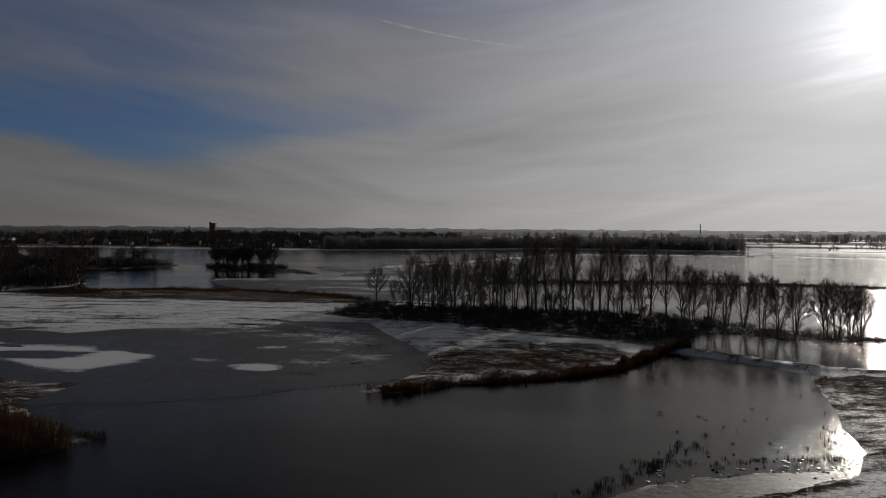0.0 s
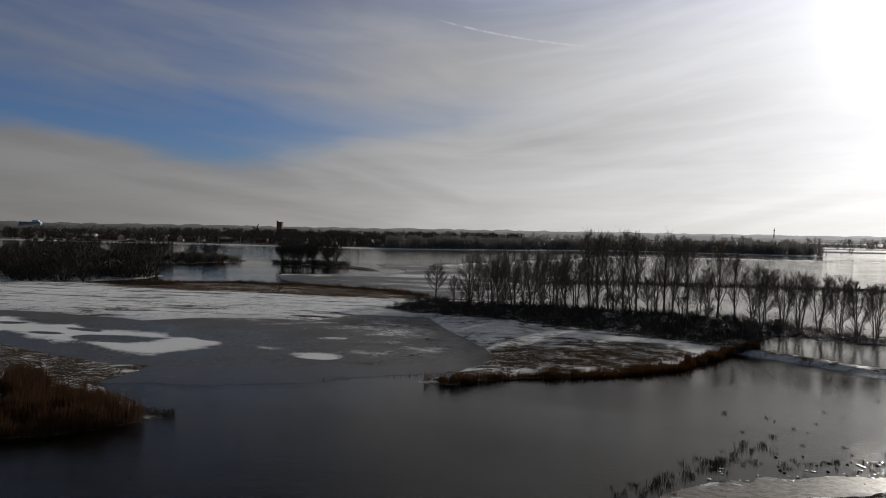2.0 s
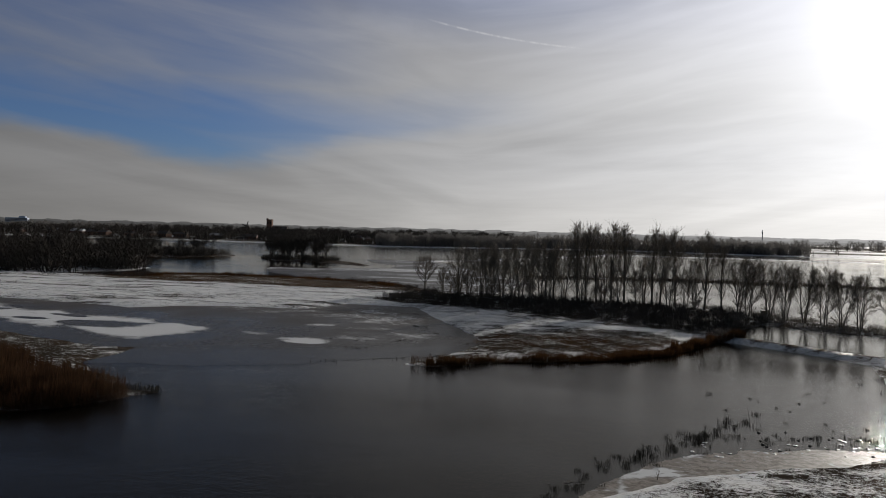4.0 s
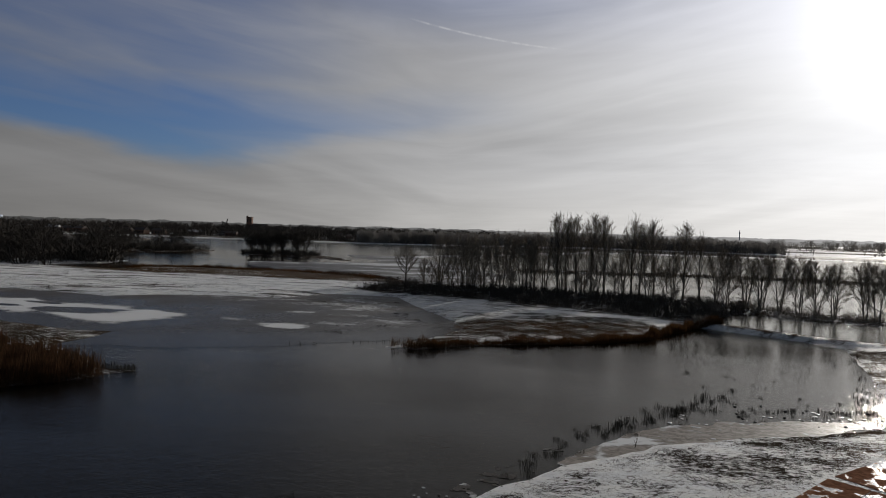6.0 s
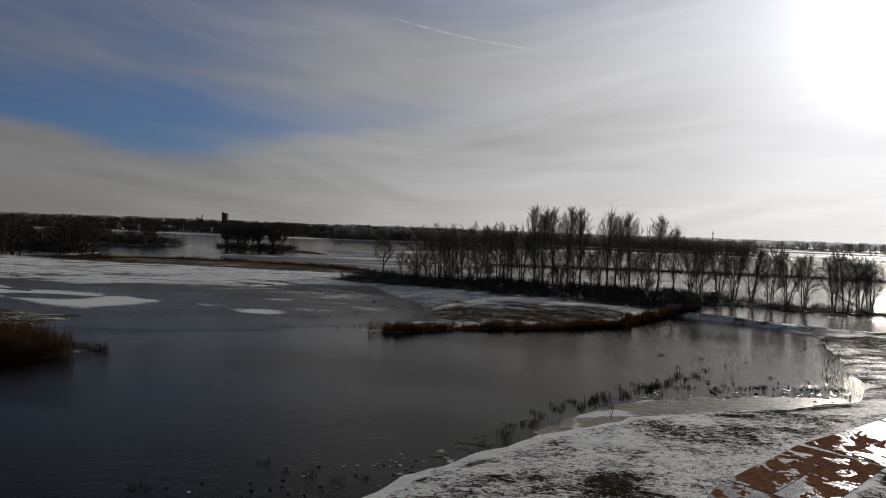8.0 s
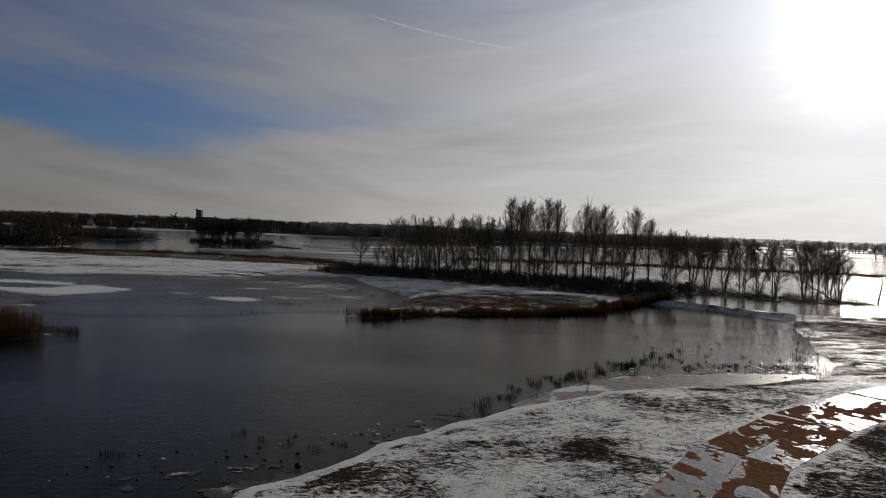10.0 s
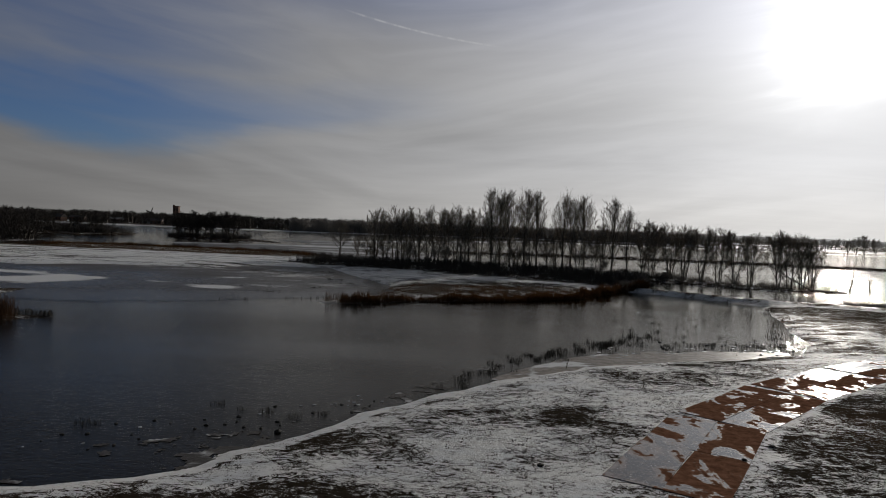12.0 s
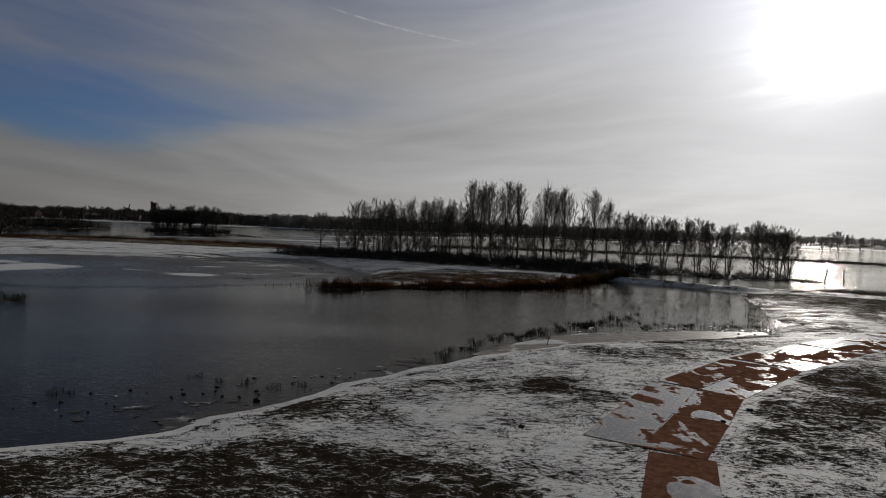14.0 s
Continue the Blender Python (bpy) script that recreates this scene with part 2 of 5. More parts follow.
def mat_water():
    mat, g = material("slantwater")
    p = g.place()
    swell = g.noise(g.scaled(p, (0.6, 1.0, 1.0), 25), 1.3, 3, 0.5, 0.5)
    ripple = g.noise(g.scaled(p, (0.6, 1.2, 1.0), 32), 5.0, 4, 0.65, 0.6)
    calm = g.ramp(g.noise(g.scaled(p, (0.4, 1.0, 1.0), 5), 0.05, 3, 0.5), 0.35, 0.65, 0.4, 1.0)
    xyz = g.node("ShaderNodeSeparateXYZ")
    g.put(xyz.inputs[0], p)
    wx, wy = xyz.outputs[0], xyz.outputs[1]
    pond = g.m("MULTIPLY", g.ramp(g.m("ADD", wy, g.m("MULTIPLY", wx, 0.5)), 48.0, 94.0), g.ramp(g.m("ADD", wy, wx), 138.0, 168.0, 1.0, 0.0))
    lee = g.m("MULTIPLY", calm, g.m("SUBTRACT", 1.0, g.m("MULTIPLY", pond, 0.66)))
    h = g.m("MULTIPLY", g.m("ADD", g.m("MULTIPLY", swell, 0.45), g.m("MULTIPLY", ripple, 0.55)), lee)
    waves = g.bump(h, 0.5, 0.16)
    deep, mirror, edge = g.node("ShaderNodeBsdfDiffuse"), g.node("ShaderNodeBsdfGlossy"), g.node("ShaderNodeFresnel")
    g.put(deep.inputs[0], (0.004, 0.0034, 0.0026, 1))
    g.put(mirror.inputs[0], (1.0, 0.97, 0.91, 1))
    g.put(mirror.inputs["Roughness"], 0.06)
    g.put(edge.inputs["IOR"], 1.225)
    for socket in (deep.inputs["Normal"], mirror.inputs["Normal"], edge.inputs["Normal"]):
        g.put(socket, waves)
    both = g.node("ShaderNodeMixShader")
    g.put(both.inputs[0], edge.outputs[0])
    g.put(both.inputs[1], deep.outputs[0])
    g.put(both.inputs[2], mirror.outputs[0])
    g.put(g.node("ShaderNodeOutputMaterial").inputs[0], both.outputs[0])
    return mat


def mat_plain(name, a, b, scale, rough=0.8, stretch=(1, 1, 1), relief=0.3, depth=0.02):
    """Two colours mixed by a coarse and a fine noise, with a little relief."""
    mat, g = material(name)
    co = g.node("ShaderNodeTexCoord").outputs["Object"]
    v = g.scaled(co, stretch)
    n1, n2 = g.noise(v, scale, 5, 0.6, 0.3), g.noise(v, scale * 7.3, 3, 0.6)
    per = g.node("ShaderNodeObjectInfo").outputs["Random"]
    f = g.m("ADD", g.m("MULTIPLY", n1, 0.65), g.m("ADD", g.m("MULTIPLY", n2, 0.35), g.m("MULTIPLY", g.m("SUBTRACT", per, 0.5), 0.25)))
    g.surface(g.mix(g.ramp(f, 0.3, 0.7), a, b), rough, g.bump(n1, relief, depth), specular=0.3)
    return mat


def mat_stalk(name, a, b):
    """Stems that differ one by one."""
    mat, g = material(name)
    r = g.node("ShaderNodeNewGeometry").outputs["Random Per Island"]
    n = g.noise(g.place(), 0.5, 3, 0.6)
    f = g.m("ADD", g.m("MULTIPLY", r, 0.6), g.m("MULTIPLY", n, 0.4))
    g.surface(g.mix(f, a, b), 0.8, specular=0.2)
    return mat


def mat_leaf(name, a, b):
    """Thin dry blades that let light through; far twigs use it as painted haze."""
    mat, g = material(name)
    r = g.node("ShaderNodeNewGeometry").outputs["Random Per Island"]
    n = g.noise(g.place(), 0.5, 3, 0.6)
    color = g.mix(g.m("ADD", g.m("MULTIPLY", r, 0.6), g.m("MULTIPLY", n, 0.4)), a, b)
    front, back = g.node("ShaderNodeBsdfDiffuse"), g.node("ShaderNodeBsdfTranslucent")
    g.put(front.inputs[0], color)
    g.put(back.inputs[0], color)
    both = g.node("ShaderNodeMixShader")
    both.inputs[0].default_value = 0.45
    g.put(both.inputs[1], front.outputs[0])
    g.put(both.inputs[2], back.outputs[0])
    g.put(g.node("ShaderNodeOutputMaterial").inputs[0], both.outputs[0])
    return mat


def mat_plate():
    mat, g = material("rusty_icy_steel")
    p = g.place()
    per = g.node("ShaderNodeObjectInfo").outputs["Random"]
    blot = g.noise(g.scaled(p, (1.0, 0.6, 1.0), 30), 0.62, 5, 0.55, 0.9)
    spot = g.noise(p, 3.0, 5, 0.65, 0.4)
    fine = g.noise(p, 26.0, 3, 0.6)
    s = g.m("ADD", g.m("ADD", g.m("MULTIPLY", blot, 0.8), g.m("MULTIPLY", spot, 0.2)), g.m("MULTIPLY", g.m("SUBTRACT", per, 0.5), 0.16))
    ice = g.ramp(s, 0.462, 0.500)
    fleck = g.m("MULTIPLY", ice, g.ramp(g.noise(g.scaled(p, (1.0, 1.6, 1.0), 20), 7.0, 5, 0.72, 0.8), 0.60, 0.65))
    frost = g.m("MULTIPLY", ice, g.ramp(spot, 0.48, 0.62))
    rust = g.mix(g.ramp(spot, 0.3, 0.7), (0.135, 0.066, 0.040), (0.29, 0.150, 0.095))
    rust = g.mix(g.ramp(fine, 0.35, 0.7, 0.0, 0.4), rust, (0.10, 0.05, 0.03))
    rim = g.m("MULTIPLY", ice, g.ramp(s, 0.50, 0.55, 1.0, 0.0))
    color = g.mix(ice, rust, g.mix(g.ramp(blot, 0.48, 0.6), (0.105, 0.078, 0.062), (0.055, 0.055, 0.056)))
    color = g.mix(g.m("MULTIPLY", frost, 0.6), color, (0.15, 0.125, 0.108))
    color = g.mix(g.m("MULTIPLY", rim, 0.5), color, (0.34, 0.28, 0.235))
    color = g.mix(fleck, color, (0.58, 0.55, 0.52))
    g.surface(color, g.m("ADD", g.ramp(ice, 0, 1, 0.6, 0.07), g.m("MULTIPLY", g.m("MAXIMUM", frost, fleck), 0.12)), g.bump(g.m("ADD", g.m("MULTIPLY", spot, 0.4), g.m("MULTIPLY", fine, 0.15)), 0.25, 0.02), ior=1.4, specular=g.ramp(ice, 0.2, 1, 0.0, 0.34))
    return mat


GROUND, ICE, WATER, PLATE = mat_ground(), mat_ice(), mat_water(), mat_plate()
BARK = mat_plain("grey_brown_bark", (0.09, 0.08, 0.067), (0.21, 0.185, 0.155), 1.5, 0.9, (1, 1, 0.25))
TWIG = mat_stalk("bare_twigs", (0.12, 0.10, 0.082), (0.30, 0.255, 0.205))
# darker copy of TWIG: less sun flare and haze put into the colour
DARKTWIG = mat_stalk("low_haze_bare_twigs", (0.030, 0.025, 0.021), (0.068, 0.057, 0.047))
REED = mat_leaf("dry_reed", (0.022, 0.012, 0.006), (0.105, 0.052, 0.023))
DARKREED = mat_leaf("dark_dry_reed", (0.022, 0.015, 0.011), (0.095, 0.050, 0.026))
RUSH = mat_stalk("dark_rush", (0.020, 0.018, 0.013), (0.065, 0.055, 0.038))
# far wood made pale and translucent: haze put into its colour
HAZEWOOD = mat_leaf("hazed_bare_wood", (0.14, 0.132, 0.125), (0.27, 0.255, 0.24))
BRICK = mat_plain("weathered_brick", (0.10, 0.055, 0.04), (0.19, 0.11, 0.08), 0.8)
RENDERED = mat_plain("pale_house_wall", (0.30, 0.29, 0.28), (0.48, 0.47, 0.45), 0.6)
TILE = mat_plain("dark_roof_tiles", (0.05, 0.045, 0.045), (0.12, 0.095, 0.085), 0.8)
SNOWROOF = mat_plain("snowy_roof", (0.30, 0.31, 0.33), (0.60, 0.60, 0.60), 0.3)
GLASS = mat_plain("dark_window_glass", (0.02, 0.025, 0.03), (0.05, 0.055, 0.06), 0.5, 0.1)
METAL = mat_plain("grey_galvanised_metal", (0.22, 0.23, 0.24), (0.36, 0.37, 0.38), 0.5, 0.4)
BLUEWALL = mat_plain("pale_blue_cladding", (0.42, 0.48, 0.58), (0.50, 0.56, 0.66), 0.2)
CLOD = mat_plain("wet_dark_clod", (0.012, 0.011, 0.010), (0.035, 0.030, 0.025), 4.0)
FLOE = mat_plain("white_ice_scrap", (0.25, 0.26, 0.27), (0.55, 0.56, 0.57), 3.0, 0.35)
BLOCK = mat_plain("old_timber", (0.05, 0.042, 0.034), (0.12, 0.10, 0.08), 2.0)


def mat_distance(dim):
    """Land so far off that haze is painted as its own glow, brighter sunward."""
    mat, g = material("far_haze_glow")
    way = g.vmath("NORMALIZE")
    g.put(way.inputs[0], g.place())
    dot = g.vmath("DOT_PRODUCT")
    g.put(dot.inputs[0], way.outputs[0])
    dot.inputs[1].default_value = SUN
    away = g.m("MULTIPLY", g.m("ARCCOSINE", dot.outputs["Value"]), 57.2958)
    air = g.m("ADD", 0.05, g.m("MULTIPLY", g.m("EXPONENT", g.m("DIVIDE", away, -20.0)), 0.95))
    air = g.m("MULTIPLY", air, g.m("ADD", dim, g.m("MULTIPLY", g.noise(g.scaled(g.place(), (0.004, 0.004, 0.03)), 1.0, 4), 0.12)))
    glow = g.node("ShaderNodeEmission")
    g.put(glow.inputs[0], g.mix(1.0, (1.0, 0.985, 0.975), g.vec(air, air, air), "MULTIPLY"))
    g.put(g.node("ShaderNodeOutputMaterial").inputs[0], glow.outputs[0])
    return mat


# ---- plan helpers ----
def hashed(ix, iy, seed):
    h = np.sin(ix * 127.1 + iy * 311.7 + seed * 74.7) * 43758.5453
    return h - np.floor(h)


def value_noise(x, y, seed=0):
    ix, iy = np.floor(x), np.floor(y)
    fx, fy = x - ix, y - iy
    fx, fy = fx * fx * (3 - 2 * fx), fy * fy * (3 - 2 * fy)
    a, b = hashed(ix, iy, seed), hashed(ix + 1, iy, seed)
    c, d = hashed(ix, iy + 1, seed), hashed(ix + 1, iy + 1, seed)
    return (a * (1 - fx) + b * fx) * (1 - fy) + (c * (1 - fx) + d * fx) * fy


def fbm(x, y, size, seed=0, octaves=4):
    """Noise about 0, from -0.5 to 0.5, whose largest waves are `size` metres long."""
    total, gain, norm = 0.0, 1.0, 0.0
    for o in range(octaves):
        total = total + gain * value_noise(x / size * 2 ** o + 17.3 * o, y / size * 2 ** o - 9.1 * o, seed + o)
        norm += gain
        gain *= 0.5
    return total / norm - 0.5


def step(v, lo, hi):
    f = np.clip((v - lo) / (hi - lo), 0, 1)
    return f * f * (3 - 2 * f)


def inside(x, y, outline):
    """Metres inside (positive) or outside (negative) an outline."""
    pts = np.array(outline, float)
    best, odd = np.full(np.shape(x), 1e9), np.zeros(np.shape(x), bool)
    for (ax, ay), (bx, by) in zip(pts, np.roll(pts, -1, axis=0)):
        dx, dy = bx - ax, by - ay
        u = np.clip(((x - ax) * dx + (y - ay) * dy) / (dx * dx + dy * dy + 1e-9), 0, 1)
        best = np.minimum(best, np.hypot(x - ax - u * dx, y - ay - u * dy))
        if dy:
            odd ^= ((ay > y) != (by > y)) & (x < ax + (y - ay) / dy * dx)
    return np.where(odd, best, -best)


def to_line(x, y, line):
    """Metres from a line of points."""
    best = np.full(np.shape(x), 1e9)
    for (ax, ay), (bx, by) in zip(line, line[1:]):
        dx, dy = bx - ax, by - ay
        u = np.clip(((x - ax) * dx + (y - ay) * dy) / (dx * dx + dy * dy + 1e-9), 0, 1)
        best = np.minimum(best, np.hypot(x - ax - u * dx, y - ay - u * dy))
    return best


def blob(x, y, cx, cy, rx, ry, turn=0.0):
    """1 in the middle of an ellipse, 0 at its rim and beyond."""
    c, s = math.cos(radians(turn)), math.sin(radians(turn))
    k = min(rx, ry) * 0.9
    x, y = x + fbm(x, y, 2.2 * k, 200) * k * 1.6, y + fbm(x, y, 2.2 * k, 201) * k * 0.8
    u, v = ((x - cx) * c + (y - cy) * s) / rx, ((y - cy) * c - (x - cx) * s) / ry
    return np.clip(1.3 * (1 - np.sqrt(u * u + v * v)), 0, 1)


# the banks
NEAR_BANK = [(-90, 6), (-30, 15.5), (-14.2, 20), (-11.3, 21.4), (-9.9, 22.4), (-9.5, 24.2), (-7.9, 25.7), (-6.3, 28.3), (-5.4, 30.3), (-3.1, 33.2),
             (-0.8, 36.1), (1.2, 38.7), (6.9, 43.6), (11.6, 46.5), (18, 49), (25, 53), (28, 58), (29.5, 65), (32, 73), (33.2, 79), (35, 85), (36.5, 89.5),
             (33, 93.4), (29.4, 97), (25, 100.2), (20.5, 103.2), (24, 107.5), (31.5, 101.5), (40, 95.6), (47, 93), (50, 95), (58, 94), (78, 86), (130, 72), (400, 40), (400, -400), (-400, -400), (-400, -20)]
TREE_BANK = [(-19, 72), (-15, 72), (-9, 77), (-2, 80), (4, 83), (12, 89), (16, 96), (20, 103), (24, 105), (26, 110), (27.5, 117), (33, 124), (39, 121),
             (50, 115.5), (63, 119), (64, 122), (56, 126), (46, 132), (38, 140), (28, 149), (12, 155), (-20, 158), (-36, 163), (-52, 176), (-79, 184),
             (-108, 183), (-133, 172), (-122, 166), (-169, 164), (-300, 160), (-420, 120), (-114, 108), (-102, 108.5), (-86, 106), (-78, 104), (-72, 111),
             (-62, 114), (-50, 115), (-45, 126), (-31, 126), (-24, 112), (-15, 96), (-12, 89), (-15, 80)]
LEFT_BANK = [(-400, 120), (-120, 86), (-82, 78), (-68, 73.5), (-58, 71), (-53, 71.5), (-52, 67), (-52.5, 62), (-48, 58.6), (-44.4, 57.5), (-40.5, 53.4),
             (-37, 53), (-38.5, 50.5), (-40, 47.5), (-44, 44), (-52, 41), (-90, 34), (-400, 10)]
WILLOW_ISLE = [(-152, 296), (-138, 276), (-124, 268), (-104, 264), (-84, 254), (-82, 258), (-98, 280), (-130, 300)]
WEST_BELT = [(-420, 330), (-270, 300), (-200, 256), (-178, 268), (-166, 298), (-171, 306), (-262, 330), (-420, 380)]
WEST_WOOD = [(-400, 150), (-169, 160), (-151, 166), (-140, 186), (-142, 200), (-160, 212), (-230, 230), (-420, 260)]
FAR_LAND = [(-4800, 620), (-700, 545), (-442, 536), (-383, 545), (-267, 543), (-161, 541), (-123, 556), (31, 650), (127, 628), (238, 612), (480, 560),
            (900, 420), (4800, 300), (4800, 4900), (-4800, 4900)]
FAR_DYKE = [(-16, 226), (12, 236), (50, 240), (94, 238), (135, 224), (230, 190), (420, 130)]
FAR_SPIT = [(-69, 311), (-20, 400), (24, 500), (103, 508), (196, 503), (280, 476), (460, 400)]
MARSH = [(-112, 225), (-100, 200), (-85, 188), (-50, 178), (-36, 164), (-20, 160), (-14, 205), (-26, 222), (-45, 262), (-69, 311), (-103, 309), (-96, 292), (-76, 268), (-72, 244), (-88, 236)]
CREST = [(21.5, 106), (26, 102.6), (30, 99.3), (34.5, 95.5), (39.3, 92.6), (46, 90.6), (54, 87), (66, 80)]
SCRUB = [(-42, 133), (-26, 128), (-14, 124), (-4, 119), (6, 114), (14, 111), (21, 107.5), (27, 111), (28.5, 119), (36, 127), (28, 141), (18, 148), (-8, 152), (-40, 154)]
TRACK = [(2.9, 10.5), (5.0, 16.5), (7.0, 22.4), (11.5, 31.0), (16.5, 37.2), (25.5, 45.8), (34.0, 52.2), (48.0, 61.0)]


def elevation(x, y):
    """Height of the ground over the water."""
    jag = fbm(x, y, 3.0, 5) * 0.9 + fbm(x, y, 14.0, 6) * 1.6
    soft = jag * step(y, 60, 140) * 1.5 + fbm(x, y, 2.2, 15) * 0.9
    e = np.full(np.shape(x), -0.9)
    for outline, h, w in ((NEAR_BANK, 0.36, 2.2), (TREE_BANK, 0.55, 3.0), (LEFT_BANK, 0.4, 2.5), (WILLOW_ISLE, 0.6, 4), (WEST_BELT, 0.6, 4), (WEST_WOOD, 0.6, 5), (FAR_LAND, 1.0, 12)):
        d = inside(x, y, outline) + soft * (3.0 if outline is FAR_LAND else 1.0)
        e = np.maximum(e, np.where(d > 0, h * (1 - np.exp(-np.maximum(d, 0) / w)), np.maximum(d * 0.22, -0.9)))
    d = 2.6 - to_line(x, y, FAR_DYKE) + soft * 0.7
    e = np.maximum(e, np.clip(d * 0.36, -0.9, 0.7))
    d = 5.0 - to_line(x, y, FAR_SPIT) + soft * 3
    e = np.maximum(e, np.clip(d * 0.25, -0.9, 0.6))
    d = 2.0 - to_line(x, y, CREST) + fbm(x, y, 1.6, 16) * 0.5
    e = np.maximum(e, np.clip(d * 0.5, -0.9, 0.62))
    rough = step(to_line(x, y, TRACK), 3.0, 5.0)
    return e + np.where(e > 0.05, (fbm(x, y, 1.3, 9) * 0.10 + fbm(x, y, 6.0, 10) * 0.12) * rough, 0)


def covered(x, y, e):
    """How much snow, straw and mud lie on the ground."""
    near, trees, left = inside(x, y, NEAR_BANK), inside(x, y, TREE_BANK), inside(x, y, LEFT_BANK)
    snow, straw, mud = np.full(np.shape(x), 0.45), np.zeros(np.shape(x)), np.zeros(np.shape(x))
    wave = fbm(x, y, 5.0, 21)
    # foreground meadow
    on = near > -1.5
    s = 0.54 + wave * 1.0 + fbm(x, y, 2.2, 26) * 0.5 - 0.05 * step(y, 50, 60) + fbm(x, y, 1.6, 37) * 0.7 * step(y, 45, 60)
    for cx, cy, rx, ry, turn, k in ((-8, 16, 10, 4.6, 12, 0.34), (-8.2, 18.4, 8.5, 2.7, 12, 0.48), (0.6, 17.6, 4.6, 3.4, 20, 0.40), (1.6, 23.6, 5.5, 1.6, 6, 0.06), (17.5, 29.5, 6.5, 7.5, -20, 0.30), (23, 35.5, 7, 5, 0, 0.20),
                                   (38, 76, 10, 17, 10, 0.52), (50, 80, 20, 9, -10, 0.5), (31, 62, 6, 11, 0, 0.26), (20, 49.5, 9, 1.6, 32, 0.5)):
        s = s - k * blob(x, y, cx, cy, rx, ry, turn) * 1.2
    ragged = fbm(x, y, 1.1, 39) * 1.0 + wave * 1.2
    rim = step(near, -0.2, 0.15) * (1 - step(near + ragged, 0.5, 1.5)) * (1 - step(y, 40, 48))
    dark_rim = step(near + wave * 0.8, 0.7, 1.1) * (1 - step(near + wave, 1.1, 1.9)) * (1 - step(y, 30, 36))
    s = s + rim * 0.7 - dark_rim * 0.45 + 0.5 * blob(x, y, 62, 83, 16, 3, -22)
    edge = step(to_line(x, y, TRACK), 2.3, 2.7)
    s = np.where(edge < 1, s * edge + 0.62 * (1 - edge), s)
    snow = np.where(on, s, snow)
    straw = np.where(on, 0.05 + 0.5 * blob(x, y, 19, 31, 6.5, 5.5) + 0.12 * step(x, 30, 45), straw)
    mud = np.where(on, 0.75 * blob(x, y, 23, 47.5, 10, 2.6, 42) + 0.7 * blob(x, y, 34, 66, 12, 22, -12), mud)
    crest = to_line(x, y, CREST)
    on = near > -4
    snow = np.where(on & (crest < 2.6), 0.72 + fbm(x, y, 2.0, 48) * 0.8 - 0.75 * np.exp(-(crest / 0.85) ** 2), snow)
    mud = np.where(on & (crest < 1.1), 0.8, mud)
    # islet, field and brown verge
    on = trees > -1.5
    s = 0.40 + fbm(x, y, 7.0, 31) * 0.7 + fbm(x * 0.7, y * 0.8, 1.6, 36) * 0.8 + 0.25 * step(-x, 10, 18) * step(y, 78, 90)
    furrow = np.exp(-((((y - 0.06 * x) / 6.5 + fbm(x, y, 30, 34) * 1.2) % 1 - 0.5) / 0.09) ** 2)
    s = np.where(x < -30, 0.82 + fbm(x * 0.25, y, 4.0, 33) * 1.2 + fbm(x * 0.5, y, 2.4, 38) * 0.9 - 0.5 * furrow * (fbm(x, y, 14, 35) > -0.1), s)
    for cx, cy, rx, ry, turn, k in ((0, 91, 19, 9, 18, 0.62), (-8, 96, 8, 4, 10, 0.2), (10, 101, 8, 4, 20, 0.2), (40, 124, 20, 12, -30, 0.9)):
        s = s - k * blob(x, y, cx, cy, rx, ry, turn) * 1.3
    for cx, cy, rx, ry, turn, k in ((-11, 88, 4, 3, 20, 0.35), (-16, 112, 18, 6, -15, 0.3), (8, 108, 15, 3.4, -12, 0.45), (12, 93, 6, 2.5, 35, 0.4), (17, 102, 4, 4, 0, 0.5), (-31, 120, 9, 6, 0, 0.3)):
        s = s + k * blob(x, y, cx, cy, rx, ry, turn) * 1.2
    scrub = step(inside(x, y, SCRUB) + wave * 3, -1, 1.5)
    s = s * (1 - scrub) + 0.08 * scrub
    verge = step(y, 151 + wave * 5, 156 + wave * 5) * step(x, -150, -125) * (1 - step(x, -36, -30))
    s = s * (1 - verge) + (0.14 + fbm(x * 0.3, y, 3.0, 45) * 0.6) * verge
    s = np.where(x < -150, s * 0.9, s)
    snow = np.where(on, s, snow)
    straw = np.where(on, np.clip(np.maximum(0, fbm(x, y, 4.0, 43) * 2.0 + 0.25) * blob(x, y, 0, 91, 18, 9, 18) + verge * np.clip(0.7 + fbm(x * 0.3, y, 4.0, 44) * 1.6, 0.1, 1), 0, 1), straw)
    # far side of the small inlet
    on = left > -1.5
    s = 0.23 + fbm(x, y, 4.0, 41) * 0.9 + fbm(x, y, 1.4, 46) * 0.7 - 0.4 * step(-y * 0.8 - x * 0.25, -42, -36)
    snow = np.where(on, s, snow)
    straw = np.where(on, np.clip(0.15 + fbm(x, y, 3.0, 47) * 1.0, 0, 0.6), straw)
    # distance
    far = y > 200
    s = 0.12 + 0 * x
    fields = hashed(np.floor((x + 0.3 * y) / 140), np.floor(y / 90), 3)
    s = np.where(inside(x, y, FAR_LAND) > -10, np.where(fields > 0.7, 0.8, 0.22), s)
    s = np.where(to_line(x, y, FAR_SPIT) < 9, 0.75, s)
    s = np.where(inside(x, y, FAR_LAND) > -2, np.where(inside(x, y, FAR_LAND) < 14, np.where(x > -350, 0.9, 0.5), s), s)
    snow = np.where(far, s, snow)
    straw = np.where(far, 0.3, straw)
    return np.clip(snow, 0, 1), np.clip(straw, 0, 1), np.clip(mud, 0, 1)


